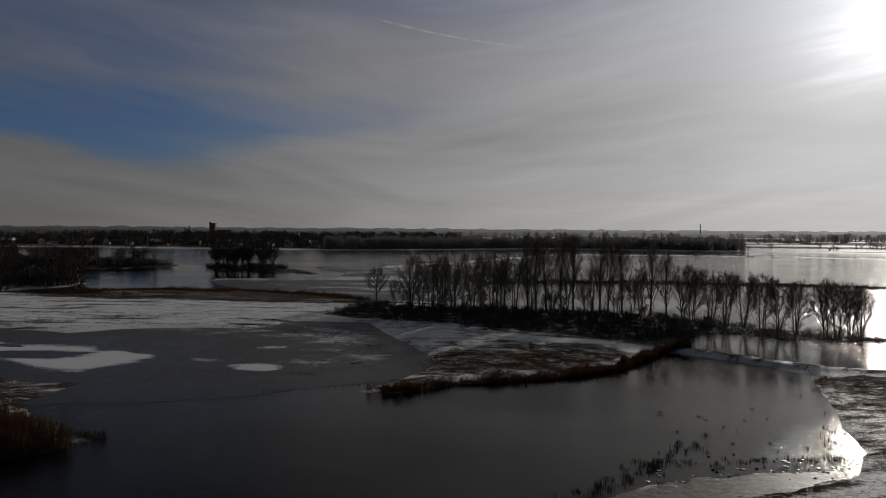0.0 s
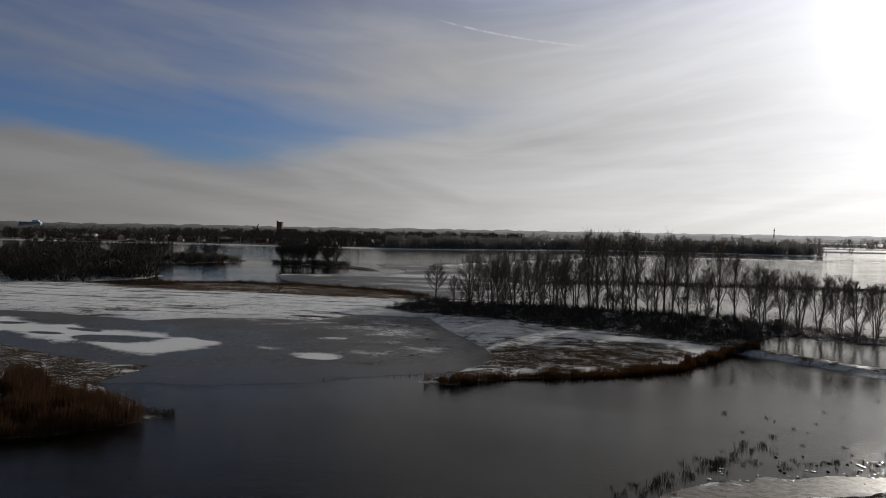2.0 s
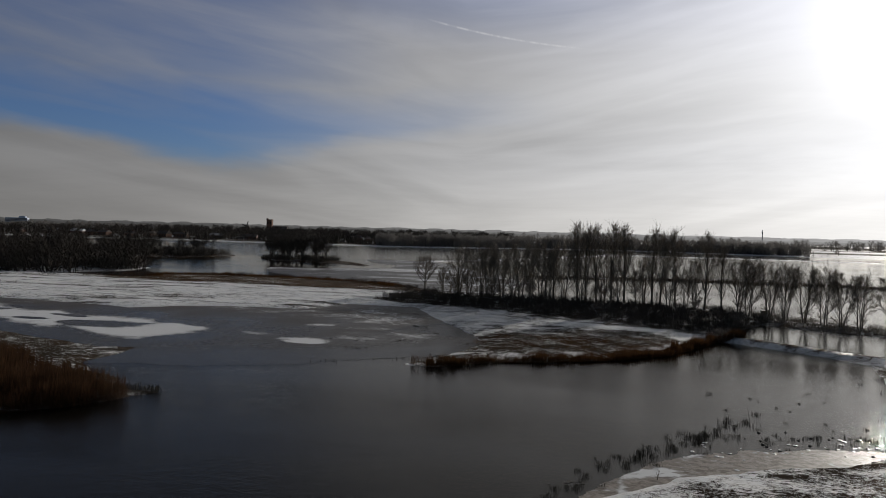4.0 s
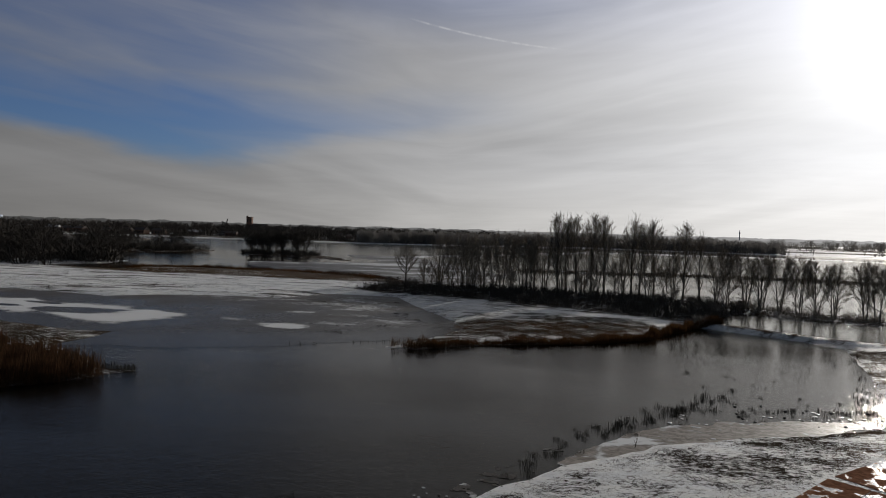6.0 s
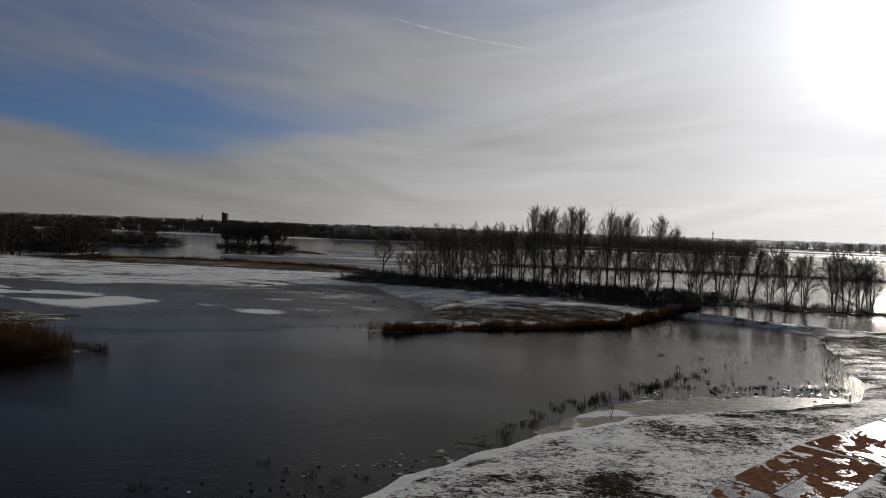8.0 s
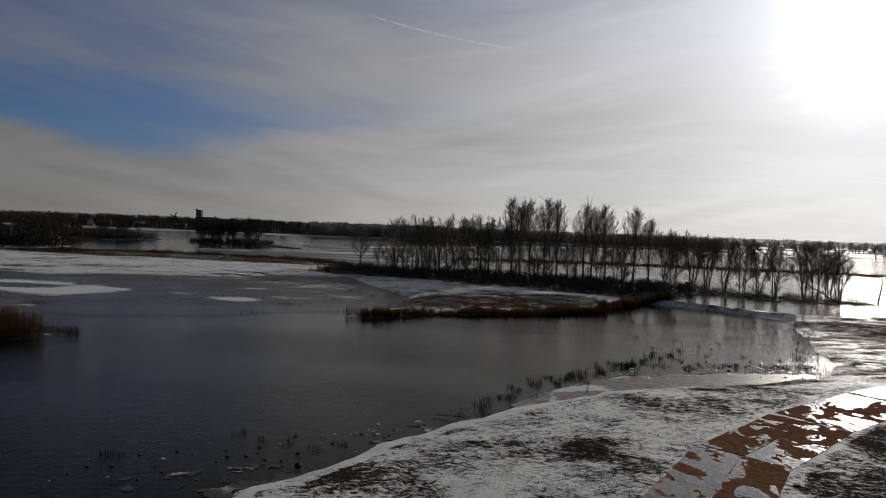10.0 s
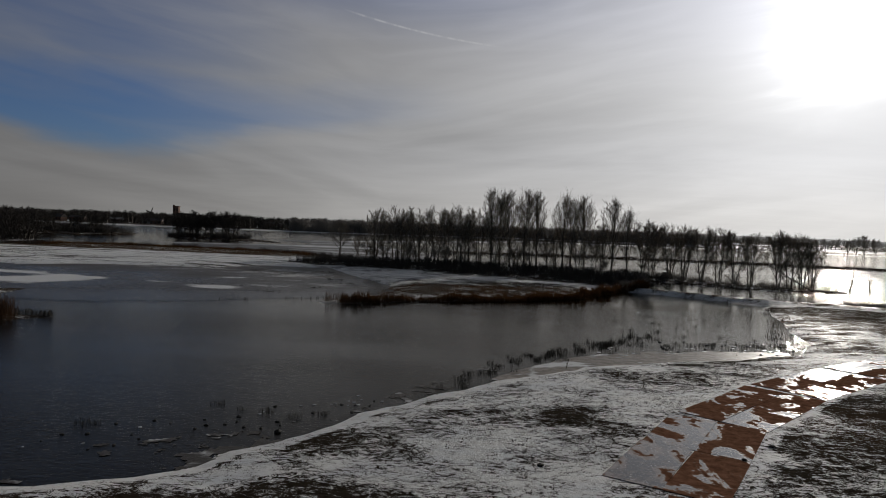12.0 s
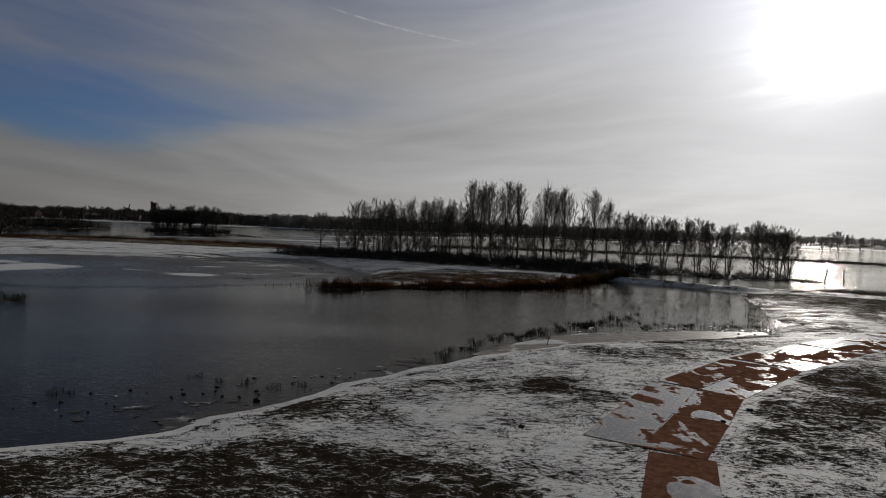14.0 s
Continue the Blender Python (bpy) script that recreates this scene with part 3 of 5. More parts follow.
def quad_mesh(name, verts, quads, mat):
    """A mesh from arrays of points and four-cornered faces."""
    verts, quads = np.ascontiguousarray(verts, np.float32), np.ascontiguousarray(quads, np.int32)
    mesh = bpy.data.meshes.new(name)
    mesh.vertices.add(len(verts))
    mesh.vertices.foreach_set("co", verts.ravel())
    mesh.loops.add(4 * len(quads))
    mesh.loops.foreach_set("vertex_index", quads.ravel())
    mesh.polygons.add(len(quads))
    mesh.polygons.foreach_set("loop_start", np.arange(0, 4 * len(quads), 4, dtype=np.int32))
    mesh.update(calc_edges=True)
    mesh.materials.append(mat)
    return mesh


def sheet(name, x, y, z, keep, cover, mat):
    """A grid of points as one mesh; keep says which cells stay."""
    nx, ny = len(x), len(y)
    gx, gy = np.meshgrid(x, y)
    verts = np.column_stack((gx.ravel(), gy.ravel(), z.ravel()))
    i = (np.arange(ny - 1)[:, None] * nx + np.arange(nx - 1)[None, :])
    quads = np.stack((i, i + 1, i + nx + 1, i + nx), axis=-1).reshape(-1, 4)
    if keep is not None:
        quads = quads[keep[:-1, :-1].ravel()]
        used = np.unique(quads)
        back = np.zeros(len(verts), int)
        back[used] = np.arange(len(used))
        verts, quads = verts[used], back[quads]
        cover = [c.ravel()[used] for c in cover]
    mesh = quad_mesh(name, verts, quads, mat)
    layer = mesh.color_attributes.new("cover", "FLOAT_COLOR", "POINT")
    rgba = np.ones((len(verts), 4), np.float32)
    for k, c in enumerate(cover):
        rgba[:, k] = c.ravel()
    layer.data.foreach_set("color", rgba.ravel())
    mesh.polygons.foreach_set("use_smooth", np.ones(len(quads), bool))
    return new(name, mesh)


def graded(stops):
    """Coordinates from (from, to, spacing) stretches; spacing 0 stands for steps that grow."""
    out = []
    for a, b, s in stops:
        if s:
            out += list(np.arange(a, b, s))
        elif abs(b) > abs(a):
            out += list(np.sign(b) * np.geomspace(abs(a), abs(b), 34)[:-1])
        else:
            out += list(np.sign(a) * np.geomspace(abs(a), abs(b), 34)[:-1])
    return np.array(out + [stops[-1][1]])


def build_ground():
    x = graded(((-4900, -220, 0), (-220, -62, 2.2), (-62, -20, 0.7), (-20, 36, 0.3), (36, 66, 0.7), (66, 160, 2.2), (160, 4900, 0)))
    y = graded(((-500, 8, 20), (8, 62, 0.3), (62, 165, 0.7), (165, 330, 2.0), (330, 700, 6.0), (700, 4900, 0)))
    gx, gy = np.meshgrid(x, y)
    e = elevation(gx, gy)
    ground = sheet("ground", x, y, e, None, covered(gx, gy, e), GROUND)
    tagged(ground, "flat flooded meadow with patchy snow and dead grass", "ground", kind="structure")

    mesh = bpy.data.meshes.new("water")
    s = 4900
    mesh.from_pydata([(-s, -500, 0), (s, -500, 0), (s, s, 0), (-s, s, 0)], [], [(0, 1, 2, 3)])
    mesh.materials.append(WATER)
    tagged(new("water", mesh), "dark rippled open flood water reflecting the sky", "water", kind="structure")


ICE_LINE = [(-62, 60), (-53, 61.5), (-46, 63), (-37, 65), (-30, 69), (-26, 72), (-19, 76), (-14, 82), (-8, 92), (-20, 112), (-30, 130), (-120, 116), (-330, 112), (-330, 84), (-85, 78)]
DRIFT_A = [(-150, 103), (-105, 99), (-93, 95.5), (-87, 97), (-79, 92.5), (-70, 93.5), (-55, 88.6), (-68, 88.8), (-77, 88.5), (-73, 84.5), (-76, 81), (-86, 84), (-92, 87), (-150, 92)]
DRIFT_B = [(-70, 82.6), (-63, 85.5), (-60, 89.5), (-53.5, 87), (-55.5, 81.5), (-58, 77.5), (-64, 79)]
SHELF = [(1.0, 38.9), (4, 43.6), (9, 48.6), (14, 51), (19, 52.6), (23.5, 54), (25, 53.4), (18, 47), (8, 42)]


def build_ice():
    # the frozen bay
    x, y = np.arange(-330, 0, 0.8), np.arange(58, 134, 0.55)
    gx, gy = np.meshgrid(x, y)
    d = inside(gx, gy, ICE_LINE) + fbm(gx, gy, 6, 50) * 1.6
    snow, frost = 0.12 + fbm(gx * 0.5, gy, 9, 56) * 0.45 + fbm(gx * 0.6, gy, 2.5, 58) * 0.45, 0.42 + fbm(gx, gy, 9, 57) * 0.8
    for cx, cy, rx, ry, turn, k in ((-35.5, 83, 4.2, 3.0, 0, 1.0), (-43, 86, 8, 2.0, -14, 0.3),
                                   (-38.5, 97.5, 4, 2.0, 0, 0.5), (-150, 95, 40, 9, 0, 0.8), (-14, 86, 5, 3, 20, 0.6)):
        snow = snow + k * np.minimum(1, 1.1 * blob(gx, gy, cx, cy, rx, ry, turn))
    for outline in (DRIFT_A, DRIFT_B):
        snow = snow + 0.95 * step(inside(gx, gy, outline) + fbm(gx, gy, 5, 55) * 2.0, -3.4, 3.2)
    for cx, cy, rx, ry, turn in ((-72, 86.5, 7, 2.6, -6), (-84, 88, 4, 1.2, 0), (-98, 95, 4, 1.6, 0), (-81, 92.5, 5, 1.0, -10), (-108, 92, 6, 2.5, 0)):
        snow = snow - 1.2 * np.minimum(1, 1.8 * blob(gx, gy, cx, cy, rx, ry, turn))
    shore = step(gy + fbm(gx, gy, 8, 52) * 10, 96, 112)
    east = step(gx + fbm(gx, gy, 7, 53) * 12, -42, -22)
    rim = step(d, 1.0, 16.0)
    frost = frost * (0.25 + 0.75 * rim) + 0.55 * shore + 0.4 * east * rim
    snow = snow * (0.4 + 0.6 * rim)
    snow = snow + 0.16 * shore + 0.34 * east * rim
    tagged(sheet("bay_ice", x, y, np.full(gx.shape, 0.012), d > 0, (np.clip(snow, 0, 1), np.clip(frost, 0, 1), 0 * gx), ICE), "grey bay ice with soft white snow patches", "ice", kind="structure")
    # the frozen marsh behind the verge
    x, y = np.arange(-115, -8, 1.2), np.arange(158, 314, 1.2)
    gx, gy = np.meshgrid(x, y)
    d = inside(gx, gy, MARSH) + fbm(gx, gy, 12, 60) * 4
    snow = 0.40 + fbm(gx * 0.4, gy, 8, 61) * 1.3
    tagged(sheet("marsh_ice", x, y, np.full(gx.shape, 0.05), d > 0, (np.clip(snow, 0, 1), np.full(gx.shape, 0.6), 0 * gx), ICE), "snow-streaked marsh ice behind the brown verge", "ice", kind="structure")
    # the thin shelf along the foreground bank
    x, y = np.arange(-2, 38, 0.14), np.arange(37, 70, 0.14)
    gx, gy = np.meshgrid(x, y)
    d = inside(gx, gy, SHELF) + fbm(gx, gy, 3, 70) * 2.2
    band = np.exp(-((np.abs(fbm(gx * 0.5, gy, 7, 72)) - 0.03) / 0.02) ** 2)
    snow = 0.26 + fbm(gx * 0.6, gy, 4, 71) * 1.0 + 0.22 * band + fbm(gx, gy, 0.9, 73) * 0.7
    tagged(sheet("shelf_ice", x, y, np.full(gx.shape, 0.03), d > 0, (np.clip(snow, 0, 1), np.full(gx.shape, 0.35), np.full(gx.shape, 0.9)), ICE), "thin crusted shore ice glinting between the reeds", "ice", kind="structure")
    # broken skins of thin ice in the shallows
    x, y = np.arange(-24, 6, 0.12), np.arange(20, 44, 0.12)
    gx, gy = np.meshgrid(x, y)
    d = inside(gx, gy, NEAR_BANK) + fbm(gx, gy, 2.4, 74) * 5.0
    keep = (d > -2.2) & (fbm(gx * 0.6, gy, 1.6, 75) + 0.6 * fbm(gx, gy, 0.5, 76) > 0.13)
    snow = 0.22 + fbm(gx, gy, 0.7, 77) * 1.2
    tagged(sheet("shallow_ice", x, y, np.full(gx.shape, 0.022), keep, (np.clip(snow, 0, 1), np.full(gx.shape, 0.5), 0 * gx), ICE), "broken skins of thin grey ice in the shallows", "ice", kind="structure")


build_ground()
build_ice()


# ---- mesh helpers ----
def part(name, bm, mat, parent=None, label=""):
    mesh = bpy.data.meshes.new(name)
    bm.to_mesh(mesh)
    bm.free()
    mesh.materials.append(mat)
    ob = new(name, mesh)
    ob.parent = parent
    return tagged(ob, label)


def mesh_part(name, verts, faces, mat, parent=None, label=""):
    ob = new(name, quad_mesh(name, verts, faces, mat))
    ob.parent = parent
    return tagged(ob, label)


def empty(name, x, y, z, turn=0.0):
    ob = new(name)
    ob.matrix_world = pose(x, y, z, 0, 0, turn)
    return ob


def ground_at(x, y):
    return float(elevation(np.array([x], float), np.array([y], float))[0])


def box(bm, x0, y0, z0, x1, y1, z1, bevel=0.0):
    made = bmesh.ops.create_cube(bm, size=1.0, matrix=Matrix.LocRotScale(((x0 + x1) / 2, (y0 + y1) / 2, (z0 + z1) / 2), None, (x1 - x0, y1 - y0, z1 - z0)))
    if bevel:
        edges = list({e for v in made["verts"] for e in v.link_edges})
        bmesh.ops.bevel(bm, geom=edges, offset=bevel, segments=1, affect="EDGES")
    return bm


# ---- bare trees ----
class Wood:
    """Collects tapered limbs as prisms."""

    def __init__(self, rng):
        self.rng, self.verts, self.faces = rng, [], []

    def tube(self, points, radii, sides):
        first = len(self.verts)
        side = Vector((self.rng.gauss(0, 1), self.rng.gauss(0, 1), 0.2)) if sides == 2 else Vector((0.3, 0.9, 0.2))
        for k, (p, r) in enumerate(zip(points, radii)):
            q = points[min(k + 1, len(points) - 1)] - points[max(k - 1, 0)]
            q = q.normalized() if q.length > 1e-6 else Vector((0, 0, 1))
            u = q.cross(side).normalized()
            w = q.cross(u)
            if sides == 2:
                self.verts += [tuple(p - u * r), tuple(p + u * r)]
                continue
            for s in range(sides):
                a = 2 * math.pi * s / sides
                self.verts.append(tuple(p + (u * math.cos(a) + w * math.sin(a)) * r))
        for k in range(len(points) - 1):
            if sides == 2:
                a = first + 2 * k
                self.faces.append((a, a + 1, a + 3, a + 2))
                continue
            for s in range(sides):
                a, b = first + k * sides + s, first + k * sides + (s + 1) % sides
                self.faces.append((a, b, b + sides, a + sides))


def limb(rng, start, way, length, bend, lift, pieces):
    pts, p, d = [start.copy()], start.copy(), way.normalized()
    for _ in range(pieces):
        d = (d + Vector((rng.gauss(0, bend), rng.gauss(0, bend), rng.gauss(0, bend * 0.6) + lift))).normalized()
        p = p + d * (length / pieces)
        pts.append(p.copy())
    return pts


def along(pts, f):
    k = min(int(f * (len(pts) - 1)), len(pts) - 2)
    u = f * (len(pts) - 1) - k
    return pts[k].lerp(pts[k + 1], u), (pts[k + 1] - pts[k]).normalized()


def side_way(rng, d, angle):
    a = rng.uniform(0, 2 * math.pi)
    u = d.cross(Vector((0.21, 0.43, 0.87))).normalized()
    w = d.cross(u)
    return d * math.cos(angle) + (u * math.cos(a) + w * math.sin(a)) * math.sin(angle)


def bare_tree(seed, height, stems=1, lean=0.08, bole=0.25, width=0.17, high=1.3, limbs=26, boughs=10, twigs=8, girth=0.0135, steep=27):
    """A leafless tree whose limbs rise into a rounded crown. bole: where the limbs begin; width: half the crown's breadth over the height; high: how far up the crown is widest."""
    rng = random.Random(seed)
    trunk, crown = Wood(rng), Wood(rng)

    def breadth(u):
        v = min(max((u - bole * 0.8) / (1 - bole * 0.8), 0.0), 1.0)
        return height * width * max(0.0, math.sin(math.pi * v ** high)) ** 0.55 + 0.15

    def spray(path, many, first, size=1.0):
        for b in range(many):
            fb = first + (1 - first) * ((b + rng.random()) / many) ** 0.85
            p2, d2 = along(path, min(fb, 0.99))
            span = height * 0.135 * size * (1.2 - 0.8 * fb) * rng.uniform(0.55, 1.25)
            bough = limb(rng, p2, side_way(rng, d2, radians(rng.uniform(16, 46))), span, 0.07, 0.05, 3)
            crown.tube(bough, [0.026, 0.021, 0.015, 0.008], 3)
            for _ in range(twigs):
                p3, d3 = along(bough, rng.uniform(0.08, 1.0))
                twig = limb(rng, p3, side_way(rng, d3, radians(rng.uniform(12, 38))), span * rng.uniform(0.25, 0.6) + 0.15, 0.05, 0.05, 1)
                crown.tube(twig, [0.014, 0.006], 2)

    for s in range(stems):
        a = 2 * math.pi * s / max(stems, 1) + rng.uniform(-0.5, 0.5)
        tall = height * (1.0 if s == 0 else rng.uniform(0.82, 0.98))
        tilt = lean * (rng.uniform(0.5, 1.0) if stems > 1 else rng.uniform(0.1, 0.6))
        foot = Vector((math.cos(a), math.sin(a), 0)) * (0.0 if stems == 1 else rng.uniform(0.15, 0.5)) - Vector((0, 0, 0.3))
        stem = limb(rng, foot, Vector((math.cos(a) * tilt, math.sin(a) * tilt, 1.0)), tall * 0.97, 0.035, 0.05, 9)
        r0 = height * girth / (1 + 0.22 * (stems - 1))
        trunk.tube(stem, [r0 * (1.3 if k == 0 else 1.0) * (1 - 0.92 * k / 9) for k in range(10)], 6)
        count = limbs if stems == 1 else max(9, round(1.4 * limbs / stems))
        turn = rng.uniform(0, 6.28)
        for k in range(count):
            f = bole + (0.93 - bole) * ((k + rng.random()) / count)
            p, d = along(stem, f)
            turn += 2.4 + rng.uniform(-0.5, 0.5)
            aim = turn if stems == 1 else a + rng.gauss(0, 1.3)
            slant = radians(steep * (1.15 - 0.35 * f) * rng.uniform(0.7, 1.3))
            way = Vector((math.cos(aim) * math.sin(slant), math.sin(aim) * math.sin(slant), math.cos(slant)))
            branch, reach, ceiling = [p], rng.uniform(0.8, 1.08), height * rng.uniform(0.92, 1.0)
            while len(branch) < 15:
                way = (way + Vector((rng.gauss(0, 0.07), rng.gauss(0, 0.07), 0.035))).normalized()
                q = branch[-1] + way * height * 0.042
                out = math.hypot(q.x, q.y)
                if len(branch) > 2 and (q.z > ceiling - height * 0.16 * (out / (height * width)) ** 2 or out > breadth(q.z / height) * reach):
                    break
                branch.append(q)
            n = len(branch) - 1
            rb = min(r0 * (1 - f) * 0.4 + 0.02, 0.012 + 0.014 * n)
            trunk.tube(branch, [rb * (1 - 0.8 * q / n) for q in range(n + 1)], 4)
            spray(branch, max(4, round(boughs * (0.35 + n / 9))), 0.18)
        for k in range(3):
            p, d = along(stem, rng.uniform(bole * 0.45, bole * 1.1))
            low = limb(rng, p, side_way(rng, d, radians(rng.uniform(30, 70))), height * rng.uniform(0.06, 0.13), 0.12, 0.1, 3)
            trunk.tube(low, [0.05, 0.04, 0.028, 0.014], 3)
            spray(low, 3, 0.3, 0.7)
        spray(stem, boughs * 2, 0.62)
    return trunk, crown


def plant(seed, label, group, category="tree", **shape):
    trunk, crown = bare_tree(seed, **shape)
    tree = empty("bare_tree", 0, 0, 0)
    mesh_part("trunk", trunk.verts, trunk.faces, BARK, tree)
    mesh_part("crown", crown.verts, crown.faces, TWIG, tree)
    return tagged(tree, label, category, group)


def stand(kind, x, y, height, base, turn, used):
    """Sets the first tree of a kind in place, or a copy of it."""
    k = height / base
    m = pose(x, y, ground_at(x, y) - 0.05, 0, 0, turn) 
    tree = kind if kind.name not in used else copy_thing(kind, m)
    used.add(kind.name)
    tree.matrix_basis = m @ Matrix.Diagonal((k, k, k, 1))
    return tree


def main_row():
    poplars = [plant(11 + s, "tall bare poplar with a narrow fan-shaped crown on the tree bank", "row of bare trees", height=17.0, width=(0.195, 0.18, 0.21, 0.175)[s], limbs=28 + s, girth=0.016, bole=0.14 + 0.03 * s, steep=23) for s in range(4)]
    alders = [plant(31 + s, "bare multi-stemmed willow with a rounded twiggy crown", "row of bare trees", height=12.5, stems=2 + s % 3, lean=0.13, width=(0.28, 0.32, 0.27, 0.30, 0.34)[s], high=1.05, limbs=26, boughs=8, twigs=10, bole=0.15, girth=0.019, steep=36) for s in range(5)]
    pollards = [plant(51 + s, "bare waterside willow with several thin stems", "row of bare trees", height=10.5, stems=3 + s % 2, lean=0.15, width=(0.26, 0.30, 0.23, 0.28)[s], high=1.2, limbs=25, boughs=8, twigs=10, bole=0.16, girth=0.018, steep=33) for s in range(4)]
    lone = plant(71, "lone bare tree with a dense round crown at the verge", "row of bare trees", height=9.1, width=0.40, high=0.9, limbs=24, bole=0.26, girth=0.024, steep=48)
    used, rng = set(), random.Random(5)
    stand(lone, -35.3, 151.7, 9.1, 9.1, 40, used)
    for i, (x, y, h) in enumerate(((0.4, 149.3, 17.4), (2.2, 150.5, 16.7), (4.5, 149.1, 16.8), (7.7, 149.0, 17.4), (10.4, 148.4, 17.1), (16.0, 147.0, 16.8), (17.6, 146.0, 15.2), (20.5, 145.6, 16.4), (25.8, 142.0, 15.8), (28.7, 139.9, 13.6))):
        stand(poplars[i % 4], x, y, h, 17.0, rng.uniform(0, 360), used)
    for i, (x, y, h) in enumerate(((-30.6, 151.2, 6.4), (-26.8, 150.8, 12.4), (-21.8, 150.2, 12.8), (-20.2, 150.6, 12.4), (-16.4, 149.9, 13.0), (-12.3, 149.7, 13.1), (-10.1, 150.4, 12.8), (-7.5, 149.6, 13.6), (-4.9, 149.5, 13.4), (-2.7, 149.4, 12.5),
                                   (12.8, 147.8, 7.7), (6.0, 150.0, 10.0), (22.6, 144.0, 8.0), (-14.2, 151.0, 10.5), (1.2, 147.5, 10.0), (-24.0, 149.0, 9.0), (-18.6, 148.5, 10.5), (-6.0, 147.8, 10.8), (9.0, 147.0, 9.5), (14.5, 148.5, 10.5), (19.0, 143.5, 9.0), (24.2, 143.6, 10.5))):
        stand(alders[i % 5], x, y, h, 12.5, rng.uniform(0, 360), used)
    for i, (x, y, h) in enumerate(((31.3, 137.6, 11.7), (32.9, 135.7, 11.0), (35.7, 132.6, 11.0), (37.6, 130.5, 10.6), (40.3, 128.3, 10.6), (43.0, 126.3, 10.4), (45.2, 124.6, 9.7), (47.5, 123.0, 9.5), (51.3, 120.6, 10.4), (52.8, 119.6, 9.8), (55.1, 120.0, 9.8), (57.0, 120.2, 9.1))):
        stand(pollards[i % 4], x, y, h, 10.5, rng.uniform(0, 360), used)
    for i, (x, y, h) in enumerate(((252, 487, 10), (257, 486, 13), (262, 485, 14), (268, 482, 12), (274, 479, 9))):
        tree = stand(pollards[(i + 1) % 4], x, y, h, 10.5, rng.uniform(0, 360), used)
        tagged(tree, "bare willow in a clump on the far bank of the lake", group="willows on the far bank")


main_row()


def replicate(name, models, spots, mat, label, category, kind="stuff"):
    """Many small bare shapes joined into one mesh. spots: x, y, z, size."""
    rng = np.random.RandomState(len(spots))
    verts, faces, base = [], [], 0
    for i, (x, y, z, k) in enumerate(spots):
        v, f = models[i % len(models)]
        a = rng.uniform(0, 2 * math.pi)
        c, s = math.cos(a), math.sin(a)
        verts.append(np.column_stack((x + k * (v[:, 0] * c - v[:, 1] * s), y + k * (v[:, 0] * s + v[:, 1] * c), z + k * v[:, 2])))
        faces.append(f + base)
        base += len(v)
    mesh = quad_mesh(name, np.concatenate(verts), np.concatenate(faces), mat)
    return tagged(new(name, mesh), label, category, kind=kind)


def small_tree(seed, limbs=12, boughs=5, twigs=4, thick=1.0, bole=0.2, wide=0.3):
    """A leafless round-headed tree one metre high with few, stouter limbs, for woods far off."""
    rng = random.Random(seed)
    w = Wood(rng)
    wide *= rng.uniform(0.8, 1.2)

    def rim(aim, rise, depth):
        """A point of the rounded crown, depth of the way out from its middle."""
        r = wide * math.cos(rise) * depth * rng.uniform(0.85, 1.1)
        return Vector((math.cos(aim) * r, math.sin(aim) * r, 0.58 + math.sin(rise) * depth * (0.42 if rise > 0 else 0.34)))

    stem = limb(rng, Vector((0, 0, -0.03)), Vector((rng.gauss(0, 0.05), rng.gauss(0, 0.05), 1)), 0.82, 0.04, 0.03, 4)
    w.tube(stem, [0.020 * thick, 0.016 * thick, 0.012 * thick, 0.008 * thick, 0.003 * thick], 3)
    for k in range(limbs):
        f = bole + (0.9 - bole) * (k + rng.random()) / limbs
        p, d = along(stem, f)
        aim, rise = 2.4 * k + rng.uniform(-0.5, 0.5), -0.5 + 1.7 * f + rng.uniform(-0.3, 0.3)
        end = rim(aim, min(rise, 1.5), rng.uniform(0.6, 0.9))
        knee = p.lerp(end, 0.5) + Vector((rng.gauss(0, 0.02), rng.gauss(0, 0.02), 0.01))
        w.tube([p, knee, end], [0.008 * thick, 0.006 * thick, 0.003 * thick], 2)
        for _ in range(boughs):
            p2, d2 = along([p, knee, end], rng.uniform(0.3, 1))
            tip = rim(aim + rng.gauss(0, 0.45), min(rise + rng.gauss(0, 0.3), 1.5), rng.uniform(0.75, 1.0))
            tip = p2.lerp(tip, min(1.0, 0.24 / max((tip - p2).length, 0.01)))
            w.tube([p2, tip], [0.005 * thick, 0.0025 * thick], 2)
            for _ in range(twigs):
                p3, d3 = along([p2, p2.lerp(tip, 0.5), tip], rng.uniform(0.2, 1))
                q = p3 + side_way(rng, d3, radians(rng.uniform(20, 55))) * rng.uniform(0.04, 0.09)
                w.tube([p3, q], [0.0035 * thick, 0.002 * thick], 2)
    return np.array(w.verts), np.array(w.faces)


